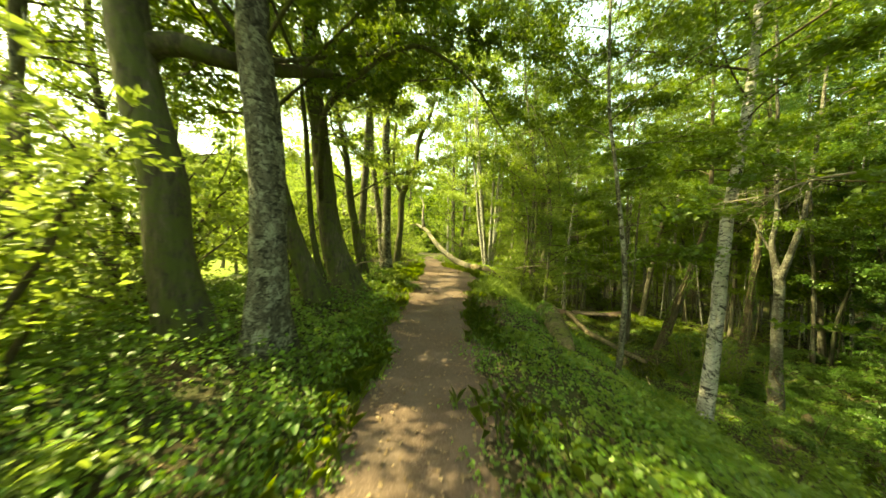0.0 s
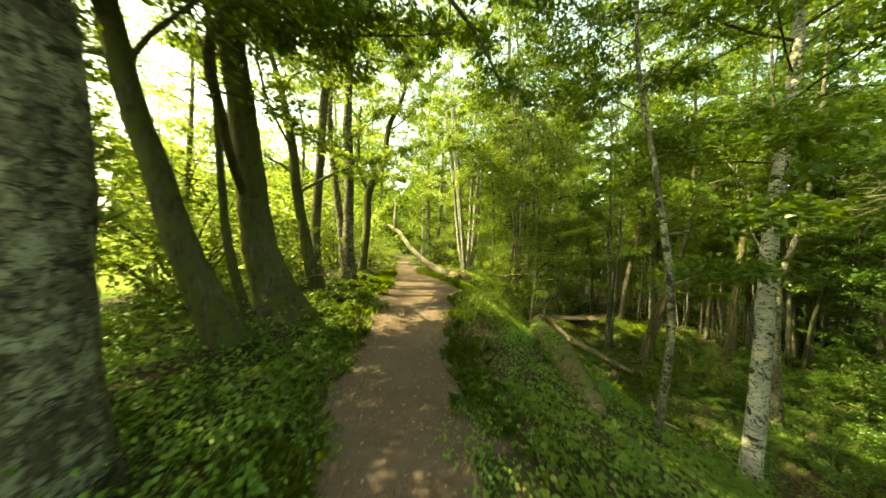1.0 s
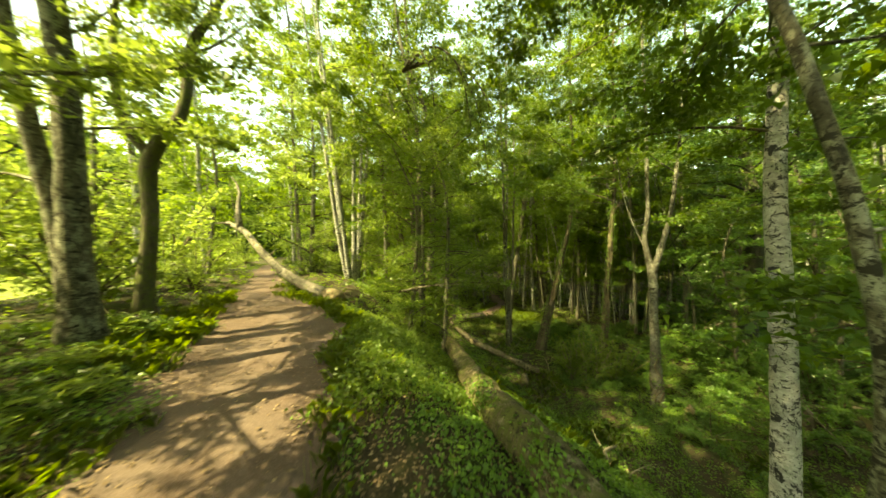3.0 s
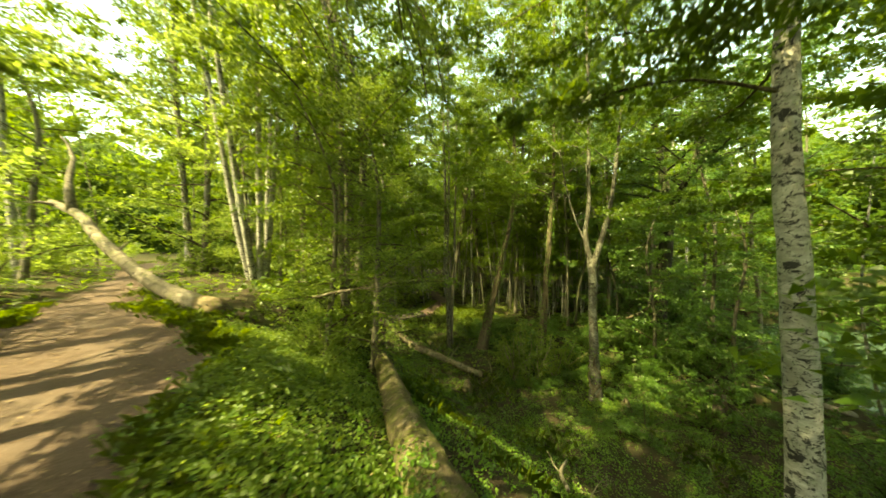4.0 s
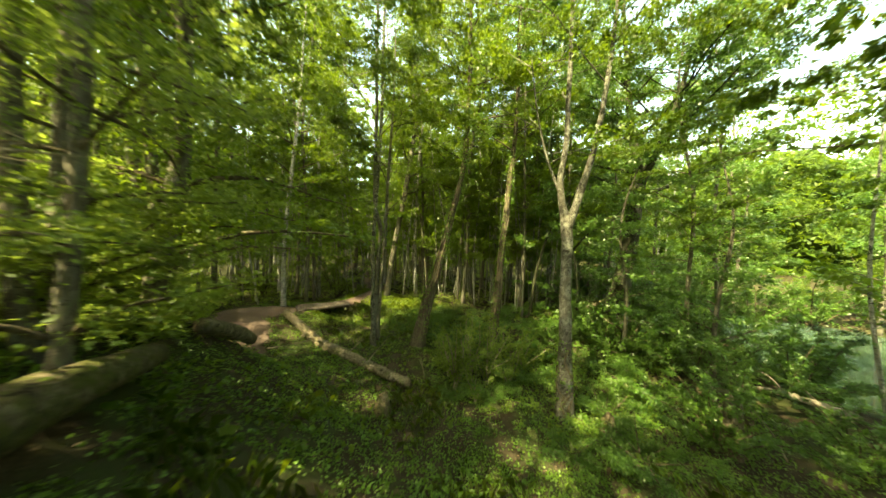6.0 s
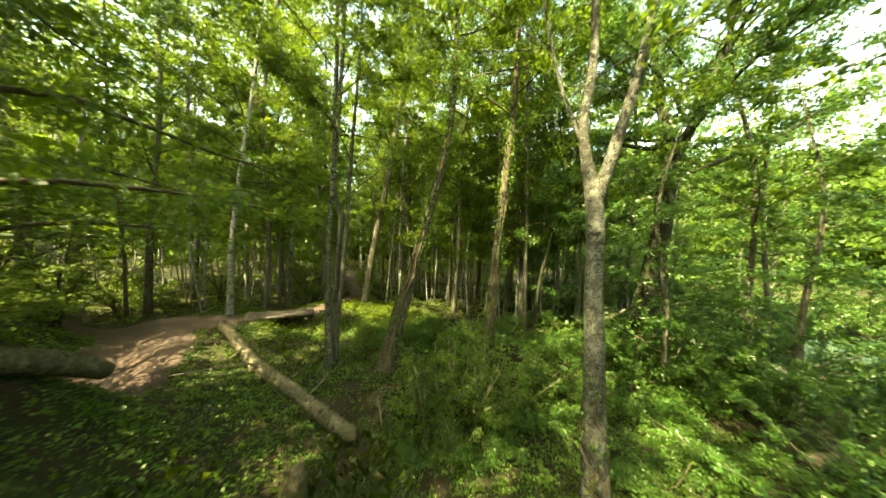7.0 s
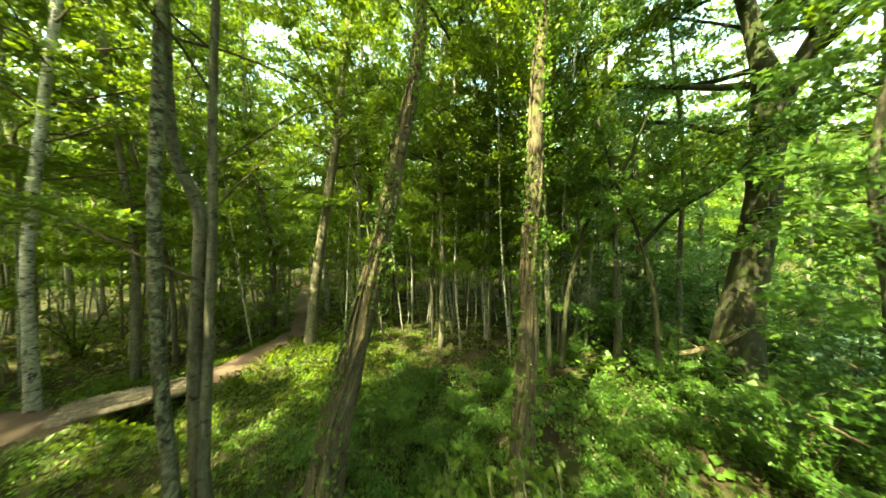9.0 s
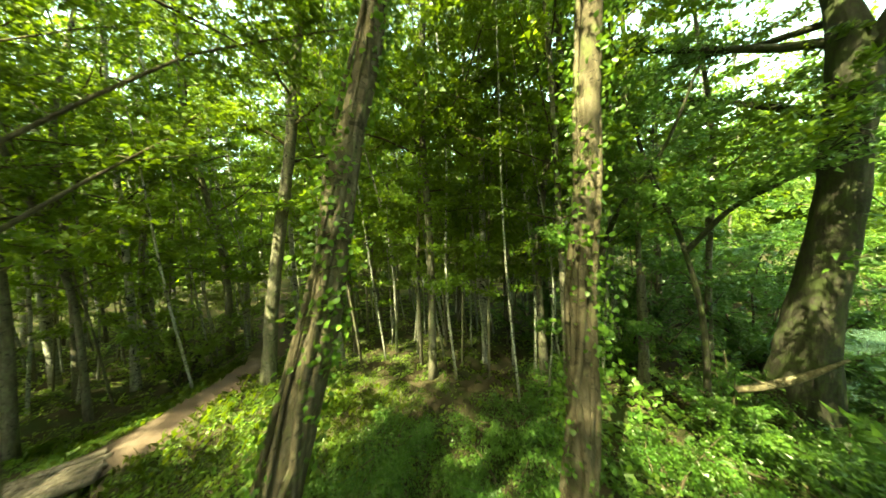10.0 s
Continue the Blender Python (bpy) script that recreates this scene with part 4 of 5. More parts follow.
fallen("fallen_pole", 57, [(6.2, 8.4, -2.5, 0.035), (7.0, 8.9, -3.0, 0.04), (7.9, 9.2, -3.45, 0.03)], "dead stick lying on the slope", BARK_DEAD, [(0.4, 2.0, 0.5, 0.5, 0.015)], n=0.1, category="stick")


def stump(name, place, radius, height, label, bark, seed):
    r = np.random.default_rng(seed)
    root = thing(name, place, label, "stump")
    line = smooth_line([(0, 0, -0.15, radius * 1.15), (0.02, 0.0, height * 0.5, radius), (0.05, 0.02, height, radius * 0.8)], 8)
    part("trunk", tubes_mesh("trunk", [tube(line, 14, 0.12, flare=0.4, r=r)], bark), root)
    part("broken_top", tubes_mesh("broken_top", [tube(np.array([(0.05, 0.02, height - 0.02, radius * 0.72), (0.07, 0.02, height + 0.05, radius * 0.6), (0.1, 0.03, height + 0.12, radius * 0.2)]), 12, 0.25, r=r)], CUT_WOOD), root, "splintered pale wood")


stump("mossy_stump", (9.1, 13.6, gz(9.1, 13.6)), 0.17, 0.42, "short mossy stump beside the fallen log", BARK_MOSS, 60)
stump("ivied_stump", (13.35, 6.95, gz(13.35, 6.95)), 0.17, 1.15, "brown broken stump half hidden in ivy and brambles", BARK_IVIED, 63)
stump("low_stump", (12.1, 9.1, gz(12.1, 9.1)), 0.15, 0.42, "low mossy stump on the shaded slope", BARK_MOSS, 69)
stump("pond_stump", (21.6, 12.6, gz(21.6, 12.6)), 0.12, 3.2, "broken snag standing by the water", BARK_WOOD, 61)


def dead_branch(name, seed, start, az, rise, length, radius, twigs, label):
    """A bare branch with thin side twigs."""
    r = np.random.default_rng(seed)
    root = thing(name, start, label, "branch")
    main = limb_line(r, (0, 0, 0), az, rise, length, radius, 12, 0.15, 0.07)
    part("limb", tubes_mesh("limb", [tube(main, 7, 0.08)], BARK_DEAD), root)
    bits = []
    for k in range(twigs):
        i = int(r.uniform(0.15, 0.95) * 10)
        t = limb_line(r, main[i, :3], az + (0.7 if k % 2 else -0.7) * r.uniform(0.3, 1.2), rise + r.normal(0, 0.35), length * r.uniform(0.25, 0.55), radius * 0.32, 7, 0.2, 0.12)
        bits.append(tube(t, 4))
        for j in range(2):
            bits.append(tube(limb_line(r, t[2 + j * 2, :3], az + r.normal(0, 0.9), rise + r.normal(0, 0.5), length * 0.16, radius * 0.15, 5, 0.1, 0.15), 3))
    tagged(part("twig_work", tubes_mesh("twig_work", bits, BARK_DEAD), root), kind="stuff")


dead_branch("dead_branch", 62, (5.9, 4.1, 2.75), 2.85, -0.12, 2.3, 0.02, 16, "bare bleached branch with a fan of thin twigs")
dead_branch("dead_branch", 64, (3.3, 12.3, 0.75), -0.5, 0.25, 1.7, 0.03, 9, "bare bleached branch sticking out of a bush")
dead_branch("dead_branch", 65, (11.0, 13.9, -4.1), 0.9, 0.9, 0.9, 0.02, 8, "bare forked twig standing in the hollow")
dead_branch("dead_branch", 66, (10.4, 16.0, -4.0), 0.5, 0.35, 2.2, 0.022, 5, "thin bare branch over the hollow")
dead_branch("dead_branch", 41, (13.9, 7.0, gz(13.9, 7.0) + 0.5), 0.4, 0.5, 1.2, 0.02, 7, "bare bleached branches among ivy")
dead_branch("dead_branch", 42, (13.2, 6.2, gz(13.2, 6.2) + 0.3), 2.2, 0.9, 1.3, 0.018, 6, "bare bleached branches among ivy")
dead_branch("dead_branch", 43, (6.9, 8.3, gz(6.9, 8.3) + 0.12), 0.2, -0.25, 1.6, 0.014, 6, "thin bare branch lying on the slope")
dead_branch("dead_branch", 44, (8.3, 18.9, gz(8.3, 18.9) + 0.1), -0.7, 0.05, 1.5, 0.02, 8, "bare broken branches beside the lower path")
dead_branch("dead_branch", 67, (-2.9, 9.3, 0.9), -0.6, 0.35, 1.4, 0.03, 10, "bleached broken branches at a tree's foot")

# ---------------------------------------------------------------- ivy on trunks


def ivy_on(seed, rows, stems, leaf_count, label, spread=1.15):
    """Twisted ivy stems climbing a trunk along its line of (x, y, z, radius), with leaves."""
    r = np.random.default_rng(seed)
    line = smooth_line(rows, 60)
    a = line[0, :3].copy()
    line[:, :3] -= a
    root = thing("ivy", a, label, "ivy")

    def along(f):
        i = np.clip(f * 59, 0, 58.999)
        k = i.astype(int)
        u = (i - k)[:, None]
        return line[k] * (1 - u) + line[k + 1] * u

    for k in range(stems):
        f = np.linspace(0, r.uniform(0.6, 1.0), 44)
        ang = k * 2 * math.pi / stems + f * r.uniform(-8, 8) + 0.7 * np.sin(f * 11 + k)
        on = along(f)
        rad = on[:, 3] * 1.04
        pts = on[:, :3] + np.stack([np.cos(ang) * rad, np.sin(ang) * rad, np.zeros(44)], -1)
        w = r.uniform(0.02, 0.06) * (1 - 0.6 * f)
        part("ivy_stem", tubes_mesh("ivy_stem", [tube(np.column_stack([pts, w]), 6, 0.12, r=r)], BARK_IVIED), root)
    f = r.random(leaf_count) ** 0.8
    ang = r.uniform(0, 2 * math.pi, leaf_count)
    clump = 0.5 + 0.5 * np.sin(f * 17 + ang * 1.5)
    keep = clump > r.random(leaf_count) * 0.9
    f, ang = f[keep], ang[keep]
    on = along(f)
    rad = on[:, 3] + np.abs(r.normal(0, 0.09, len(f))) * spread
    at = on[:, :3] + np.stack([np.cos(ang) * rad, np.sin(ang) * rad, np.zeros(len(f))], -1)
    part("leaves", leaves_mesh("leaves", at, r.uniform(0.04, 0.075, len(f)), LEAF_IVY, r, up=0.3, wide=0.85, full=True), root)


ivy_on(70, [(12.95, 16.03, -3.9, 0.26), (13.17, 15.87, -2.5, 0.215), (13.4, 15.74, -1.57, 0.17), (13.81, 15.52, -0.07, 0.14), (14.08, 15.37, 1.32, 0.122), (14.5, 15.15, 3.27, 0.11), (14.62, 15.1, 5.0, 0.09)], 14, 5200, "twisted ivy stems and leaves clinging to a leaning tree")
ivy_on(71, [(15.05, 13.75, -3.9, 0.165), (15.11, 13.72, -3.1, 0.15), (15.21, 13.66, -1.79, 0.137), (15.31, 13.6, -0.34, 0.125), (15.47, 13.5, 1.71, 0.102), (15.65, 13.42, 4.2, 0.09)], 8, 3600, "ivy stems and leaves clinging to an upright trunk")
ivy_on(73, [(13.55, 6.85, gz(13.55, 6.85), 0.22), (13.65, 6.8, gz(13.65, 6.8) + 0.6, 0.2), (13.7, 6.8, gz(13.7, 6.8) + 1.15, 0.12)], 5, 1500, "sunlit ivy mound growing beside a broken stump", spread=2.2)
ivy_on(72, [(12.3, 10.13, -4.4, 0.215), (12.4, 10.21, -2.78, 0.172), (12.44, 10.24, -2.2, 0.16)], 4, 600, "young ivy at the foot of the forked ash")

# ---------------------------------------------------------------- shrubs
HEDGE = [(-4.2, 0.6, 1.9), (-3.7, 2.3, 2.9), (-5.2, 2.6, 2.8), (-4.7, 4.6, 2.2), (-5.8, 5.9, 3.2), (-4.6, 7.9, 2.4), (-5.6, 9.4, 3.0), (-4.3, 10.6, 2.4), (-4.9, 12.6, 3.0), (-3.6, 14.4, 2.4), (-4.4, 16.5, 3.2), (-6.6, 0.2, 3.0),
         (-7.2, 4.0, 3.4), (-7.4, 8.0, 3.4), (-6.8, 12.5, 3.6), (-2.6, 18.5, 2.2), (-3.8, 20.5, 3.4), (-5.4, -1.4, 2.6), (-2.9, -0.6, 1.0), (-6.4, 16.0, 3.6), (-2.4, 1.1, 0.8)]
models = [shrub("hazel_bush", 80 + k, "sunlit leafy hazel bush at the wood's edge", LEAF_HAZEL, h, s, st, 11, 26, 0.11, 0.5, place=(-5, -60 - 4 * k, 0)) for k, (h, s, st) in enumerate([(1.3, 1.0, 8), (2.4, 1.3, 9), (3.2, 1.5, 9)])]
rs = np.random.default_rng(90)


def put_copy(model, x, y, scale, turn, group, dz=-0.03):
    c = copy_thing(model, Matrix.Translation((x, y, gz(x, y) + dz)) @ Matrix.Rotation(turn, 4, 'Z'))
    c.scale = (scale, scale, scale * 1.0)
    c["group"] = group
    return c


def clear_model(model):
    for o in (*model.children_recursive, model):
        bpy.data.objects.remove(o)


for x, y, h in HEDGE:
    h *= 1.3 if h > 2.9 else 1.1
    k = 0 if h < 1.6 else 1 if h < 2.7 else 2
    put_copy(models[k], x, y, h / (1.3, 2.4, 3.2)[k], rs.uniform(0, 6.28), "bushes along the wood's edge")

elder = shrub("elder_sapling", 94, "slim sunlit elder sapling with bright leaves in the hollow", LEAF_HAZEL, 2.0, 0.5, 5, 12, 18, 0.085, 0.28, full=True, category="sapling", place=(11.45, 13.0, gz(11.45, 13.0)), bark=BARK_DEAD)
for x, y, s in [(11.95, 13.25, 1.15), (12.6, 12.7, 1.05), (13.05, 13.5, 1.1), (12.9, 12.0, 0.9), (13.7, 13.0, 1.0), (12.3, 13.9, 0.8), (14.3, 12.2, 0.85), (11.3, 12.2, 0.6)]:
    put_copy(elder, x, y, s, rs.uniform(0, 6.28), "elder saplings in the hollow")
elder["group"] = "elder saplings in the hollow"
bank = [shrub("leafy_bush", 95 + k, lab, leaf, h, s, st, tw, pr, sz, 0.45, place=(20 + 5 * k, -60, 0)) for k, (lab, leaf, h, s, st, tw, pr, sz) in enumerate([
    ("green leafy bush on the bank beside the path", LEAF_HAZEL, 1.7, 1.3, 9, 11, 54, 0.067),
    ("low leafy bush on the shaded slope", LEAF_HAZEL, 0.9, 0.9, 9, 8, 38, 0.064),
    ("tall leafy waterside bush", LEAF_COOL, 3.6, 2.0, 11, 13, 46, 0.11),
    ("dense low bramble bush in the hollow", LEAF_COOL, 1.1, 1.4, 12, 10, 58, 0.058)])]
for k, x, y, s in [(0, 3.5, 12.7, 0.8), (0, 4.0, 13.8, 1.1), (1, 3.1, 11.5, 0.8), (0, 4.2, 14.9, 1.3), (1, 3.4, 15.6, 0.7), 
                   (1, 4.0, 17.4, 0.8), (0, 4.6, 17.2, 1.4), (0, 5.4, 19.6, 1.2), (1, 5.2, 4.2, 1.0), (1, 4.2, 2.6, 0.9), (1, 6.4, 3.0, 1.3), (1, 5.0, 0.6, 1.2),
                   (2, 15.6, 6.6, 0.55), (2, 14.3, 5.0, 0.5), (2, 17.2, 7.4, 0.7), (2, 13.2, 7.2, 0.6), (2, 15.9, 3.4, 0.45), (2, 17.6, 10.0, 0.7), (2, 22.6, 12.6, 1.1), (2, 24.5, 9.5, 1.2), (2, 23.0, 15.5, 1.0), (2, 12.0, 4.2, 0.55), (2, 10.5, 1.4, 0.8), (2, 17.4, 5.2, 0.7), (2, 19.0, 4.2, 0.8), (2, 21.0, 4.6, 0.8), (2, 20.2, 6.2, 0.8), (2, 33.0, 3.2, 1.2), (2, 34.5, 0.4, 1.2), (2, 33.0, 6.4, 1.3), (2, 30.0, 10.0, 1.2), (2, 36.5, 5.0, 1.3), (2, 36.0, 8.5, 1.4),
                   (3, 12.0, 12.2, 0.8), (3, 14.3, 16.5, 0.9), (3, 15.1, 17.3, 1.0), (3, 15.9, 16.5, 1.0), (3, 14.0, 17.6, 0.7), (3, 16.5, 17.5, 1.0), (3, 13.9, 14.9, 0.75), (3, 15.6, 15.2, 0.9), (3, 13.6, 12.6, 0.9), (3, 11.2, 12.9, 0.6), (3, 14.6, 11.8, 1.0), (3, 15.9, 12.0, 1.0), (3, 16.6, 15.0, 1.0), (3, 15.2, 16.0, 1.0), (3, 14.6, 14.2, 0.8), (3, 17.9, 12.6, 1.2), (3, 18.8, 10.6, 1.2), (3, 17.4, 9.0, 1.2), (3, 19.5, 8.4, 1.4), (3, 16.0, 9.6, 1.1), (3, 14.6, 8.6, 1.0), (3, 13.2, 9.2, 0.8), (3, 18.2, 15.2, 1.1), (3, 20.8, 14.6, 1.1), (3, 11.6, 8.4, 0.9), (3, 9.8, 6.0, 1.0), (3, 11.0, 9.6, 0.6), (3, 8.2, 4.2, 1.1), (3, 20.3, 10.5, 1.5), (3, 20.0, 9.2, 1.5), (3, 21.5, 9.0, 1.3), (3, 19.7, 9.7, 1.4), (2, 20.4, 11.2, 0.6), (2, 22.2, 7.6, 0.9), (2, 23.8, 8.6, 0.9), (2, 19.6, 6.8, 0.8), (2, 18.6, 8.0, 0.7), (1, 5.2, 14.6, 1.0), (0, 5.7, 16.0, 0.8), (1, 4.4, 13.8, 0.9)]:
    put_copy(bank[k], x, y, s, rs.uniform(0, 6.28), ("bushes on the bank", "low bushes on the slope", "waterside bushes", "brambles in the hollow")[k])

# ---------------------------------------------------------------- the wood
wood, wood_far, high_trees = [], [], []


def forest_tree(name, k, seed, h, rad, place, label, bark, limb_n, first, reach, twigs, twig, per, size, leaf, wander=0.3, far=False):
    """A slender tree of the wood with a high crown, as a model to copy."""
    r = np.random.default_rng(seed)
    lean = r.normal(0, 0.8, 2)
    bend = r.normal(0, wander, (3, 2))
    rows = [(0, 0, -0.2, rad * 1.15), (*(bend[0] * 0.4), h * 0.15, rad * 0.95), (*(lean * 0.4 + bend[1]), h * 0.4, rad * 0.8), (*(lean * 0.8 + bend[2]), h * 0.7, rad * 0.5), (*lean, h, 0.015)]
    root = thing(name, place, label, "tree")
    line = smooth_line(rows, 24)
    part("trunk", tubes_mesh("trunk", [tube(line, 8, 0.05, flare=0.3, r=r)], bark), root)
    limbs = []
    for j in range(limb_n):
        f = first + (0.97 - first) * ((j + r.random()) / limb_n) ** 1.4
        i = min(int(f * 23), 22)
        limbs.append(limb_line(r, line[i, :3], j * 2.4 + r.uniform(-0.5, 0.5), r.uniform(0.1, 0.8), r.uniform(0.65, 1.25) * reach * (1.15 - 0.5 * f), line[i, 3] * 0.35, 6))
    clothe(root, r, limbs, twigs, twig, per, size, leaf, flat=0.6, from_f=0.1, up=0.55, sides=4, twiggy=False, limb_name="" if far else "limb", small=True, wide=0.7)
    if far:
        tagged(part("branch_work", tubes_mesh("branch_work", [tube(line, 3, 0.05, caps=False) for line in limbs], BARK_TWIG), root), kind="stuff")
    return root


GREY_LABEL, PALE_LABEL = "slender grey-brown tree with a high leafy crown", "slender pale-barked tree with a high leafy crown"
for k in range(6):
    h, rad = (22, 25, 20, 26, 23, 19)[k], (0.085, 0.115, 0.07, 0.13, 0.095, 0.06)[k]
    look_of = ((GREY_LABEL, BARK_WOOD), (PALE_LABEL, BARK_BIRCH))[k % 2]
    wood.append(forest_tree("slender_tree", k, 120 + k, h, rad, (60 + 6 * k, -60, 0), *look_of, 24, 0.19, 3.2, 8, 0.75, 40, 0.15, LEAF_WOOD))
    wood_far.append(forest_tree("slender_tree", k, 220 + k, h, rad, (60 + 6 * k, -90, 0), *look_of, 24, 0.2, 3.4, 7, 0.9, 24, 0.23, LEAF_WOOD, far=True))
wood_near = [forest_tree("slender_tree", k, 320 + k, (22, 20, 24)[k], (0.055, 0.048, 0.065)[k], (60 + 6 * k, -100, 0), *((GREY_LABEL, BARK_WOOD), (PALE_LABEL, BARK_BIRCH))[k % 2], 24, 0.18, 3.2, 9, 0.7, 52, 0.11, LEAF_WOOD) for k in range(3)]
for k in range(2):
    high_trees.append(forest_tree("tall_tree", k, 240 + k, (19, 22)[k], (0.10, 0.12)[k], (110 + 8 * k, -90, 0), "tall grey-brown tree with a dense leafy crown", BARK_WOOD, 30, 0.30, 4.3, 9, 0.7, 46, 0.13, LEAF_CANOPY))
young = [shrub("young_hazel", 140 + k, "young hazel growing under the trees", LEAF_HAZEL, h, 1.4, 7, 10, 26, 0.145, 0.6, small=True, place=(60 + 6 * k, -70, 0), category="sapling") for k, h in enumerate((2.2, 3.4, 4.4))]

rw = np.random.default_rng(200)
FLIGHT = [(0, 0), (0.3, 4.4), (1.6, 6.3), (3.8, 7.8), (7.2, 9.3), (10.0, 11.5), (12.5, 13.5)]
OPEN = [(12.7, 10.4, 2.4), (15.2, 13.6, 1.9), (13.2, 15.9, 1.7), (11.8, 17.6, 1.4), (10.5, 23.5, 1.6), (10.2, 17.5, 1.6), (20.9, 9.8, 2.5), (5.7, 5.9, 1.8), (3.3, 5.2, 1.6), (3.15, 18.7, 1.8), (8.0, 13.0, 3.6), (14.5, 20.8, 2.0), (0.2, 16, 3.0), (20, 12.5, 1.5), (7.6, 18.4, 3.0), (17.6, 13.6, 1.4), (9.0, 21, 2.6), (16.9, 18.9, 2.3), (17.8, 16.4, 1.7), (15.6, 16.9, 1.6), (13.5, 18.5, 1.5)]


def clear_of(x, y, gap):
    for (ax, ay), (bx, by) in zip(FLIGHT[:-1], FLIGHT[1:]):
        dx, dy = bx - ax, by - ay
        u = min(1, max(0, ((x - ax) * dx + (y - ay) * dy) / (dx * dx + dy * dy)))
        if math.hypot(x - ax - u * dx, y - ay - u * dy) < gap:
            return False
    if 18.4 < y < 23.0 and -8 < x < 14:
        return False
    return all(math.hypot(x - a, y - b) > g for a, b, g in OPEN) and lower_far(np.array(x), np.array(y)) > 0.9 and abs(x - path_x(y)) > 2.0 and math.hypot(x - 27, y - 1) > 9.5


planted = []


def plant(models, count, box, gap, apart, group, scale=(0.8, 1.2)):
    x0, y0, x1, y1 = box
    done, tries = 0, 0
    while done < count and tries < count * 30:
        tries += 1
        x, y = rw.uniform(x0, x1), rw.uniform(y0, y1)
        if not clear_of(x, y, gap) or any((x - a) ** 2 + (y - b) ** 2 < apart ** 2 for a, b in planted):
            continue
        planted.append((x, y))
        put_copy(models[int(rw.integers(len(models)))], x, y, rw.uniform(*scale), rw.uniform(0, 6.28), group, -0.02)
        done += 1


TREES, SHOOTS = "slender trees of the wood", "young hazels under the trees"
plant(wood_near, 9, (13, 12.5, 23, 20), 4.6, 1.3, TREES)
plant(wood, 19, (12, 17, 28, 34), 4.5, 1.3, TREES)
plant(wood_far, 28, (10, 27, 46, 44), 5.0, 1.6, TREES, (0.9, 1.25))
plant(wood_far, 13, (22, 10, 44, 28), 5.0, 1.6, TREES, (0.85, 1.15))
plant(wood_far, 32, (2, 44, 56, 60), 5.0, 2.2, TREES, (1.15, 1.45))
plant(wood_far, 12, (46, 8, 62, 44), 5.0, 2.6, TREES, (1.1, 1.4))
plant(wood, 11, (3.5, 17, 13, 46), 4.5, 1.4, TREES)
plant(wood_far, 9, (-8, 20, 2, 44), 4.5, 2.0, TREES)
plant(wood, 4, (8, -10, 24, 4.5), 6.0, 2.2, TREES)
plant(wood_far, 3, (-12, -12, -6, 0), 4.0, 2.5, TREES)
plant(wood_far, 7, (34, -20, 50, 10), 5.0, 3.0, TREES, (1.0, 1.4))
plant(wood, 3, (-5, -16, 7, -4), 4.0, 2.2, TREES)
# Added to cast shade: the first two, (4.3, 13.1) and (5.5, 16.3).
for k, x, y, s in [(0, -6.6, 4.6, 0.8), (1, -7.2, 6.2, 0.65), (0, 4.4, 17.6, 1.0), (0, 8.9, 2.4, 1.0), (1, 6.9, 0.2, 0.95), (1, 8.4, 27.0, 1.1), (1, 1.2, 26.0, 1.0), (0, 23.4, 10.8, 0.9), (0, 13.5, 29.0, 1.15), (1, 10.4, 30.5, 1.1), (1, 17.4, 27.6, 1.1), (0, 19.6, 22.0, 1.15), (1, 16.2, 33.0, 1.15), (0, 18.8, 7.4, 0.8), (0, 19.2, 18.2, 1.2), (1, 21.2, 15.2, 1.1), (0, 4.3, 13.1, 0.85), (1, 5.5, 16.3, 0.85), (1, 24.5, 6.0, 0.8), (1, 11.5, 4.2, 0.9), (0, 14.5, 2.6, 0.9)]:
    planted.append((x, y))
    put_copy(high_trees[k], x, y, s, rs.uniform(0, 6.28), "tall trees with dense crowns", -0.02)
poles = []
for k in range(4):
    r = np.random.default_rng(180 + k)
    h = (11.0, 13.0, 9.5, 14.0)[k]
    bend = r.normal(0, 0.35, (2, 2))
    line = smooth_line([(0, 0, -0.2, 0.045), (*bend[0], h * 0.35, 0.036), (*(bend[0] + bend[1]), h * 0.7, 0.025), (*(bend[0] + 2 * bend[1]), h, 0.01)], 13)
    root = thing("pole_tree", (150 + 5 * k, -60, 0), ("thin pale pole-like tree in the wood", "thin brown pole-like tree in the wood")[k == 1], "tree")
    part("trunk", tubes_mesh("trunk", [tube(line, 6, 0.05, r=r)], (BARK_BIRCH, BARK_WOOD, BARK_BIRCH, BARK_BIRCH)[k]), root)
    limbs = [limb_line(r, line[min(int(f * 12), 11), :3], j * 2.4, r.uniform(0.2, 0.8), r.uniform(0.8, 1.6), 0.014, 5) for j, f in enumerate(np.linspace(0.28, 0.95, 8))]
    clothe(root, r, limbs, 6, 0.6, 20, 0.14, LEAF_WOOD, flat=0.6, up=0.5, from_f=0.15, sides=3, twiggy=False, small=True)
    poles.append(root)
POLES = "thin pole-like trees of the wood"
plant(poles, 70, (12.5, 17, 30, 40), 5.0, 0.7, POLES)
plant(poles, 44, (4, 24, 14, 44), 5.0, 0.7, POLES)
plant(poles, 34, (20, 11, 38, 30), 5.0, 0.8, POLES)
plant(poles, 24, (15, 13, 24, 21), 4.6, 0.7, POLES)
plant(poles, 4, (8, -4, 20, 4), 5.0, 1.0, POLES)
plant(young, 18, (11, 18, 38, 42), 4.0, 1.2, SHOOTS)
plant(young, 8, (4, 16, 12, 40), 3.5, 1.2, SHOOTS)
plant(young, 8, (-6, 21, 2, 46), 3.5, 1.4, SHOOTS)
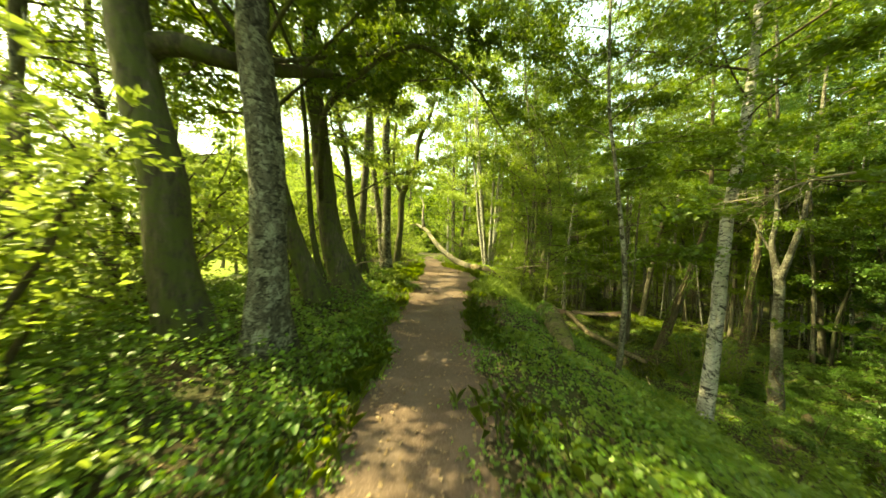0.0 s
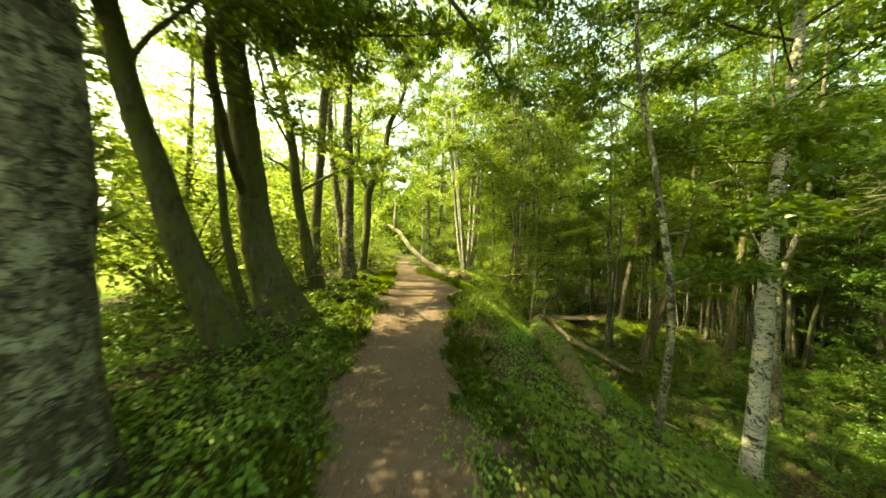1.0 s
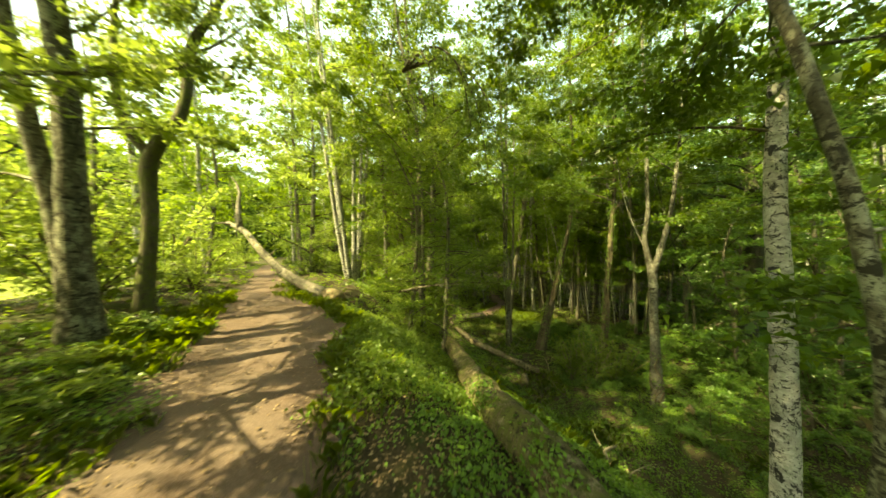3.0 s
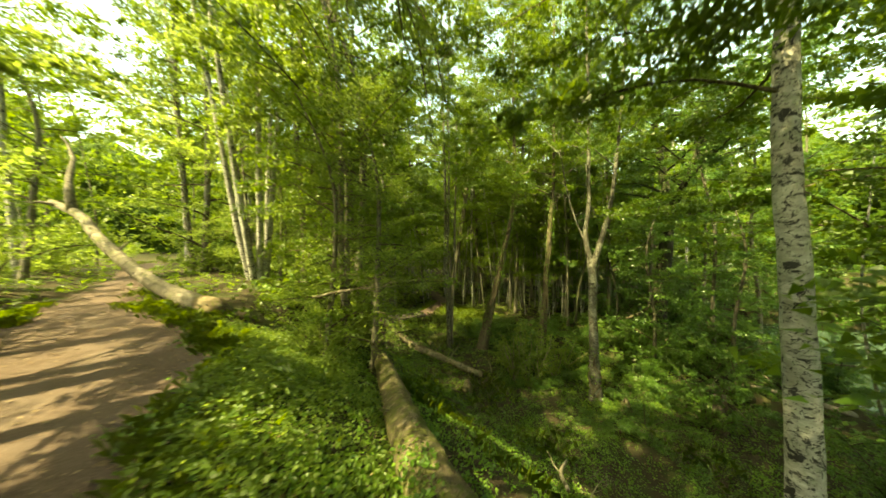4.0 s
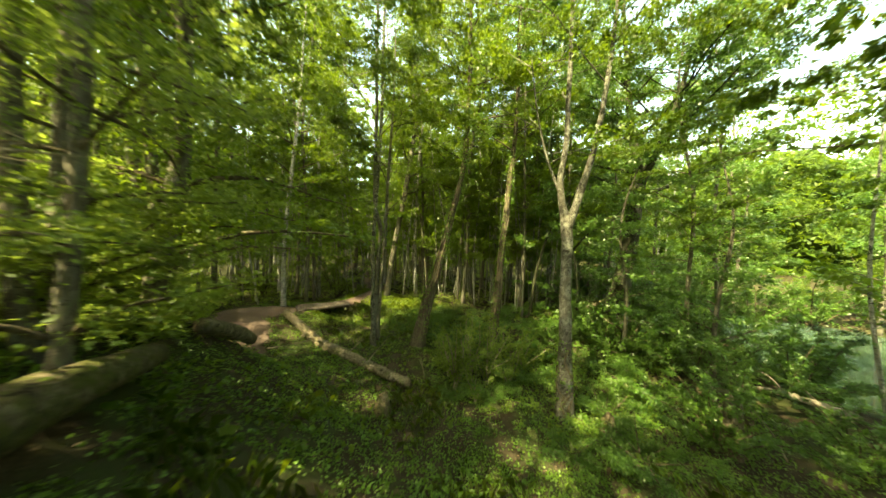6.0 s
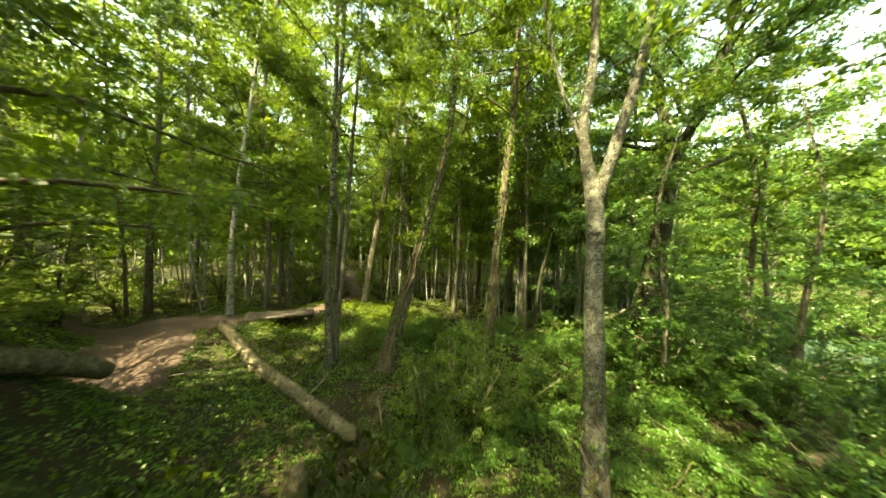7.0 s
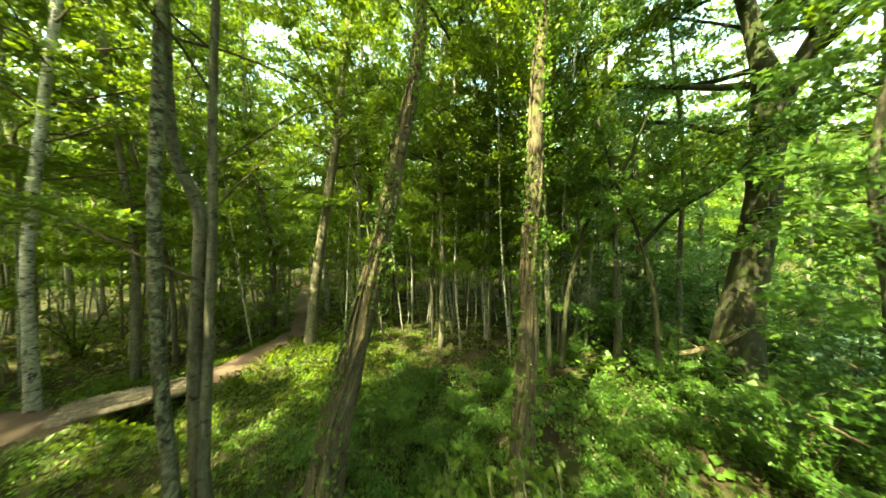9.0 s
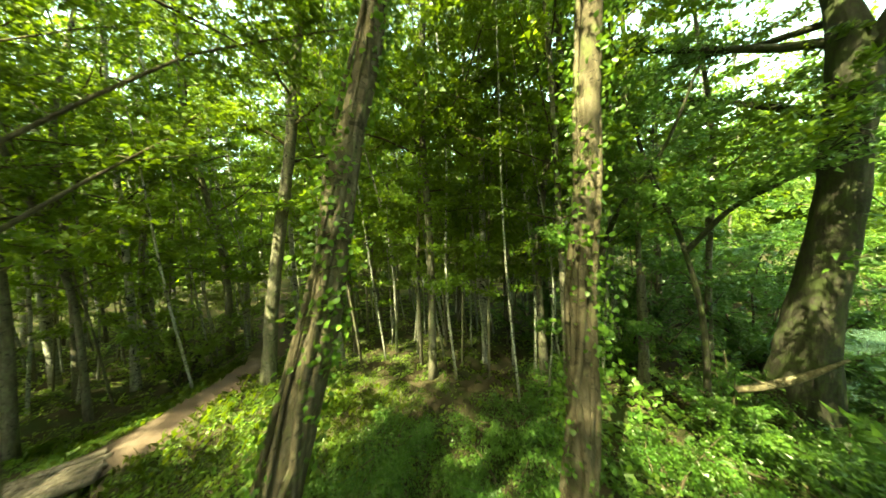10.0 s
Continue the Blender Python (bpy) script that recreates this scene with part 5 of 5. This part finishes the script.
plant(young, 4, (6.5, -4, 22, 4), 4.0, 1.6, SHOOTS)
plant(young, 12, (30, -14, 46, 26), 4.0, 2.0, SHOOTS)

# leafy trees with branches down to the ground, on the bank and by the water
leafy = []
for k, (h, leaf, lab) in enumerate([(8.0, LEAF_HAZEL, "leafy hornbeam branching from low down on the bank"), (7.0, LEAF_CANOPY, "leafy young tree branching from low down on the bank"), (8.5, LEAF_COOL, "broad leafy maple leaning over the waterside")]):
    r = np.random.default_rng(160 + k)
    rows = [(0, 0, -0.2, 0.09), (*r.normal(0, 0.15, 2), h * 0.3, 0.07), (*r.normal(0, 0.3, 2), h * 0.65, 0.045), (*r.normal(0, 0.4, 2), h, 0.012)]
    root = thing("leafy_tree", (100 + 9 * k, -60, 0), lab, "tree")
    line = smooth_line(rows, 20)
    part("trunk", tubes_mesh("trunk", [tube(line, 9, 0.05, flare=0.3, r=r)], BARK_WOOD), root)
    limbs = []
    for j in range(22):
        f = 0.10 + 0.86 * (j + r.random()) / 22
        i = min(int(f * 19), 18)
        limbs.append(limb_line(r, line[i, :3], j * 2.4 + r.uniform(-0.4, 0.4), r.uniform(0.05, 0.7), r.uniform(1.5, 2.6) * (1.15 - 0.7 * f), line[i, 3] * 0.4, 7, 0.45))
    clothe(root, r, limbs, 9, 0.7, (46, 46, 30)[k], (0.07, 0.07, 0.125)[k], leaf, flat=0.5, up=0.6, from_f=0.1, sides=4, twiggy=False, small=k == 2)
    leafy.append(root)
# Added for their shade: (17.2, 9.3), (3.3, 20.7) and (4.4, 22.2).
for k, x, y, s in [(0, 4.4, 13.4, 1.0), (1, 5.2, 15.4, 1.8), (0, 4.5, 12.2, 0.9), (1, 5.5, 16.9, 1.5), (2, 17.2, 9.3, 0.95), (1, 3.5, 12.4, 0.8), (0, 3.3, 20.7, 1.0), (0, 4.4, 22.2, 1.1),  (0, -4.9, 1.3, 0.58), (0, -5.6, -0.7, 0.7), (0, -9.4, 9.2, 0.9), (0, -9.8, 13.4, 0.9), (0, -8.8, 17.2, 1.0), (0, -10.4, 5.6, 1.1), (0, -11.5, 3.0, 0.9), (0, -11.0, 7.5, 0.9), (0, -11.2, 12.0, 0.9), (1, 5.6, 17.6, 1.5), (1, 3.6, 25.5, 1.9), (0, 1.6, 24.6, 1.8), (1, 5.6, 25.5, 1.5), (0, -6.3, 4.6, 1.1), (0, -7.4, 7.6, 1.25), (0, -14.5, 0.5, 1.2), (0, -15.5, 5.0, 1.4), (0, -14.2, 9.5, 1.3), (0, -16.0, 13.5, 1.4), (0, -13.8, 17.5, 1.3), (0, -15.0, 22.0, 1.4), (0, -12.8, 26.5, 1.4), (0, -6.8, 10.4, 1.15),  (0, -5.4, 14.6, 1.2), (0, -4.6, 17.0, 1.1), (1, -3.4, 24.0, 1.4),
                   (0, 7.4, 2.2, 0.9), (1, 9.2, 3.6, 1.1), (2, 17.8, 6.8, 0.95), (2, 16.0, 1.2, 1.1), (2, 24.0, 12.0, 1.2), (2, 27.5, 11.5, 1.4), (2, 32.0, 9.0, 1.5), (2, 35.0, 4.0, 1.5), (2, 34.0, -2.0, 1.5), (0, 7.8, -1.5, 1.3),  (2, 26.5, 15.0, 1.2)]:
    put_copy(leafy[k], x, y, s, rs.uniform(0, 6.28), "leafy trees branching from low down")

# distant wood closing the view: a lumpy mass of crowns with loose leaves before it
rf = np.random.default_rng(210)
az = np.linspace(-2.35, 2.5, 260)[None, :]
up = np.linspace(0, 1, 26)[:, None]
far = 66 + 4.0 * wave(az * 22, up * 9, 1.0, 0.3) + 2.0 * wave(az * 60, up * 21, 1.0, 1.3) + 7 * up ** 2 + 0 * az
tall = 22 + 3.5 * np.sin(az * 17) * np.sin(az * 7.3 + 1) + 2.0 * np.sin(az * 43)
wx, wy = 6 + np.cos(az) * far, 10 + np.sin(az) * far
wz = ground(wx, wy) - 0.5 + up * tall + 0.8 * wave(az * 90, up * 30, 1.0, 2.0)
cells = np.arange(260 * 26).reshape(26, 260)
wq = np.stack([cells[:-1, :-1], cells[:-1, 1:], cells[1:, 1:], cells[1:, :-1]], -1).reshape(-1, 4)
tagged(new("backdrop", faces_mesh("backdrop", np.stack([wx, wy, wz], -1).reshape(-1, 3), wq, THICKET, True)), "distant mass of leafy crowns closing the wood", "wood", kind="structure")
n = 60000
az = rf.uniform(-2.3, 2.45, n)
dist = rf.uniform(52, 70, n)
fx, fy = 6 + np.cos(az) * dist, 10 + np.sin(az) * dist
lump = 0.6 + 0.4 * wave(fx, fy, 0.16, 1.0)
fz = ground(fx, fy) + rf.random(n) ** 0.9 * (20 + 8 * lump)
tagged(new("far_wood", leaves_mesh("far_wood", np.stack([fx, fy, fz], -1), rf.uniform(0.4, 0.85, n), LEAF_WOOD, rf, up=0.3, small=True)), "distant leafy wood closing the view", "wood", kind="stuff")
n = 9000
az = rf.uniform(2.3, 4.1, n)
dist = rf.uniform(34, 44, n)
fx, fy = 6 + np.cos(az) * dist, 10 + np.sin(az) * dist
fz = ground(fx, fy) + rf.random(n) * (2.4 + 1.4 * wave(fx, fy, 0.3, 2.0))
tagged(new("far_hedge", leaves_mesh("far_hedge", np.stack([fx, fy, fz], -1), rf.uniform(0.4, 0.8, n), LEAF_HAZEL, rf, up=0.5)), "distant hedge across the meadow", "hedge", kind="stuff")
for m in models + bank + wood + wood_near + wood_far + high_trees + young + leafy + poles:
    clear_model(m)

# ---------------------------------------------------------------- ground plants
rg = np.random.default_rng(300)


def free_ground(x, y, extra=0.0):
    log = np.abs(x - (2.55 + 0.41 * np.maximum(y - 7.0, 0))) < 0.15
    return ~(on_path(x, y, extra) | on_lower(x, y, extra) | (log & (y > 5.4) & (y < 13.2)))


def scatter_plants(n, box, keep, per, size, height, name, label, category, material, full=False, up=1.0, edge=0.0):
    """Low plants: rosettes of leaves on short stalks, clumped, off the paths."""
    x0, y0, x1, y1 = box
    x, y = rg.uniform(x0, x1, n), rg.uniform(y0, y1, n)
    dens = 0.5 + 0.35 * wave(x, y, 1.1, 0.5) + 0.25 * wave(x, y, 2.9, 1.9)
    m = (rg.random(n) < np.clip(dens, 0.2, 1) * keep(x, y)) & free_ground(x, y, edge)
    x, y = x[m], y[m]
    k = len(x)
    tall = height * (0.35 + 0.65 * rg.random(k)) * (0.7 + 0.5 * np.clip(wave(x, y, 0.9, 3.0), -1, 1))
    lx = np.repeat(x, per) + rg.normal(0, 0.07, k * per)
    ly = np.repeat(y, per) + rg.normal(0, 0.07, k * per)
    lz = ground(lx, ly) + np.repeat(tall, per) * rg.random(k * per) ** 0.7 + 0.012
    sz = rg.uniform(0.55, 1.25, k * per) * size * np.repeat(rg.uniform(0.75, 1.2, k), per)
    tagged(new(name, leaves_mesh(name, np.stack([lx, ly, lz], -1), sz, material, rg, up=up, wide=0.8, full=full)), label, category, kind="stuff")


def everywhere(x, y):
    return np.ones_like(x)


def dry_land(x, y):
    return (ground(x, y) > -4.95).astype(float)


def bare_verge(x, y):
    """Thin plant cover on the trodden shoulder beside the upper path."""
    s = x - path_x(y) - path_half(y)
    return np.where((s > -0.3) & (s < 0.9) & (y > 6.0) & (y < 9.6), 0.22, 1.0)


scatter_plants(30000, (-6.5, -0.5, 4.2, 13), bare_verge, 9, 0.046, 0.17, "ivy_carpet", "dark green ivy and herb leaves carpeting the path's verges", "ground ivy", LEAF_IVY, edge=-0.16)
scatter_plants(29000, (3.2, 3.0, 15.5, 24.5), everywhere, 8, 0.052, 0.15, "herb_carpet", "dark green low leaves carpeting the slope and the hollow", "ground plants", LEAF_IVY)
scatter_plants(4200, (-6.5, -0.3, -1.0, 9), everywhere, 10, 0.064, 0.55, "nettle_bed", "tall green nettles and brambles on the verge", "nettles", LEAF_IVY, full=True, edge=0.25)
scatter_plants(3200, (0.8, 0.0, 5.0, 5.5), everywhere, 10, 0.062, 0.34, "bright_herb_bed", "sunlit fresh green plants on the verge", "ground plants", LEAF_HAZEL, full=True, edge=0.1)
scatter_plants(4000, (0.9, 8.2, 3.6, 12.8), everywhere, 10, 0.044, 0.5, "verge_herbs", "sunlit fresh green plants beside the path", "ground plants", LEAF_HAZEL, full=True, edge=0.1)
scatter_plants(12500, (11, 8, 30, 40), everywhere, 6, 0.11, 0.25, "wood_herbs", "low green plants covering the floor of the wood", "ground plants", LEAF_HAZEL)
scatter_plants(7000, (15, -14, 46, 14), dry_land, 6, 0.2, 0.5, "waterside_herbs", "rank green plants round the pond", "ground plants", LEAF_COOL)
scatter_plants(6000, (-7, 12, 11, 42), everywhere, 6, 0.11, 0.28, "far_verge_herbs", "low green plants along the far path", "ground plants", LEAF_WOOD)


scatter_plants(6500, (11.5, 17.5, 18.5, 26), everywhere, 6, 0.055, 0.09, "mound_herbs", "fresh green low plants on the mound in the hollow", "ground plants", LEAF_HAZEL)


def blades(name, n, box, keep, length, label):
    """Grass blades: thin folded strips bending over."""
    x0, y0, x1, y1 = box
    x, y = rg.uniform(x0, x1, n), rg.uniform(y0, y1, n)
    m = (rg.random(n) < keep(x, y)) & free_ground(x, y, -0.16)
    x, y = x[m], y[m]
    k = len(x)
    base = np.stack([x, y, ground(x, y) - 0.01], -1)
    a = rg.uniform(0, 6.28, k)
    out = np.stack([np.cos(a), np.sin(a), np.zeros(k)], -1)
    side = np.stack([-np.sin(a), np.cos(a), np.zeros(k)], -1)
    ln = (length * rg.uniform(0.4, 1.2, k))[:, None]
    w = 0.0018 + 0.0022 * rg.random((k, 1))
    upz = np.array([[0, 0, 1.0]])
    mid = base + upz * ln * 0.6 + out * ln * 0.15
    tip = base + upz * ln * rg.uniform(0.55, 0.95, (k, 1)) + out * ln * rg.uniform(0.35, 0.8, (k, 1))
    v = np.stack([base - side * w, base + side * w, mid + side * w * 0.8, tip, mid - side * w * 0.8], 1).reshape(-1, 3)
    f = np.arange(k)[:, None] * 5 + np.arange(5)[None]
    tagged(new(name, faces_mesh(name, v, f, GRASS)), label, "grass", kind="stuff")


def verge(x, y):
    d = np.abs(x - path_x(y)) - path_half(y)
    return np.clip(np.exp(-(d / 0.55) ** 2) * (0.4 + 0.6 * wave(x, y, 1.7, 2.2)), 0, 1)


blades("verge_grass", 85000, (-3.0, 0, 3.4, 18), verge, 0.2, "thin grass along the path's edges")
blades("bank_grass", 14000, (5.0, 4, 12, 15), lambda x, y: np.clip(wave(x, y, 1.3, 4.0), 0, 1) * 0.6, 0.3, "loose tufts of grass on the slope")
blades("hollow_grass", 12000, (11, 17, 18, 25), lambda x, y: np.clip(0.5 + 0.5 * wave(x, y, 1.0, 2.0), 0, 1), 0.2, "grass on the mound beside the lower path")


def litter(name, n, box, keep, size, label):
    x0, y0, x1, y1 = box
    x, y = rg.uniform(x0, x1, n), rg.uniform(y0, y1, n)
    m = rg.random(n) < keep(x, y)
    x, y = x[m], y[m]
    at = np.stack([x, y, ground(x, y) + 0.018], -1)
    tagged(new(name, leaves_mesh(name, at, size * rg.uniform(0.5, 1.3, len(x)), LEAF_DRY, rg, up=2.2, wide=0.7)), label, "leaf litter", kind="stuff")


def shoulder(x, y):
    d = np.abs(x - path_x(y)) - path_half(y)
    return np.clip(np.exp(-((d - 0.15) / 0.5) ** 2) * 0.7 + 0.11, 0, 1) + np.where((d > 0) & (d < 1.2) & (x > 0) & (y > 6) & (y < 10), 0.6, 0)


litter("log_litter", 2600, (2.0, 5.6, 3.6, 9.4), lambda x, y: np.exp(-((x - np.interp(y, (5.2, 6.7, 8.0, 10.0), (2.35, 2.62, 2.97, 3.8)) + 0.33) / 0.13) ** 2) * 0.8, 0.05, "dry leaves gathered along the fallen log")
litter("path_litter", 27000, (-2.6, 1, 3.2, 14), shoulder, 0.045, "dry brown leaves littering the path's edges")
litter("slope_litter", 5000, (3, 6, 12, 16), lambda x, y: np.clip(wave(x, y, 1.5, 1.0), 0, 1), 0.05, "dry brown leaves scattered on the slope")


def fern(place, seed, fronds=9, length=0.55):
    r = np.random.default_rng(seed)
    root = thing("fern", place, "bright green fern with arching fronds", "fern", group="ferns on the verge")
    for k in range(fronds):
        line = limb_line(r, (0, 0, 0), k * 6.28 / fronds + r.normal(0, 0.2), r.uniform(0.7, 1.1), length * r.uniform(0.7, 1.15), 0.006, 12, 1.5, 0.03)
        at, al, sz = [], [], []
        for i in range(1, 12):
            d = line[i, :3] - line[i - 1, :3]
            side = np.array([-d[1], d[0], 0.0])
            side /= np.linalg.norm(side) + 1e-9
            for s in (-1, 1):
                at.append(line[i, :3])
                al.append(side * s * 2 + d * 8)
                sz.append(0.16 * length / 0.55 * math.sin(math.pi * (0.12 + 0.8 * i / 12)))
        frond = part("frond", leaves_mesh("frond", np.array(at), np.array(sz), LEAF_HAZEL, r, up=1.6, wide=0.3, along=np.array(al) * 1.5), root)
        part("stalk", tubes_mesh("stalk", [tube(line, 4)], GRASS), frond)


for k, (x, y) in enumerate([(-1.75, 8.6), (-2.0, 9.3), (-1.6, 9.9), (-2.3, 8.1), (-1.9, 10.8), (-1.7, 5.6), (-2.2, 12.3), (1.9, 10.2), (-2.6, 9.0)]):
    fern((x, y, gz(x, y) - 0.01), 400 + k, 8 + k % 3, 0.5 + 0.05 * (k % 4))
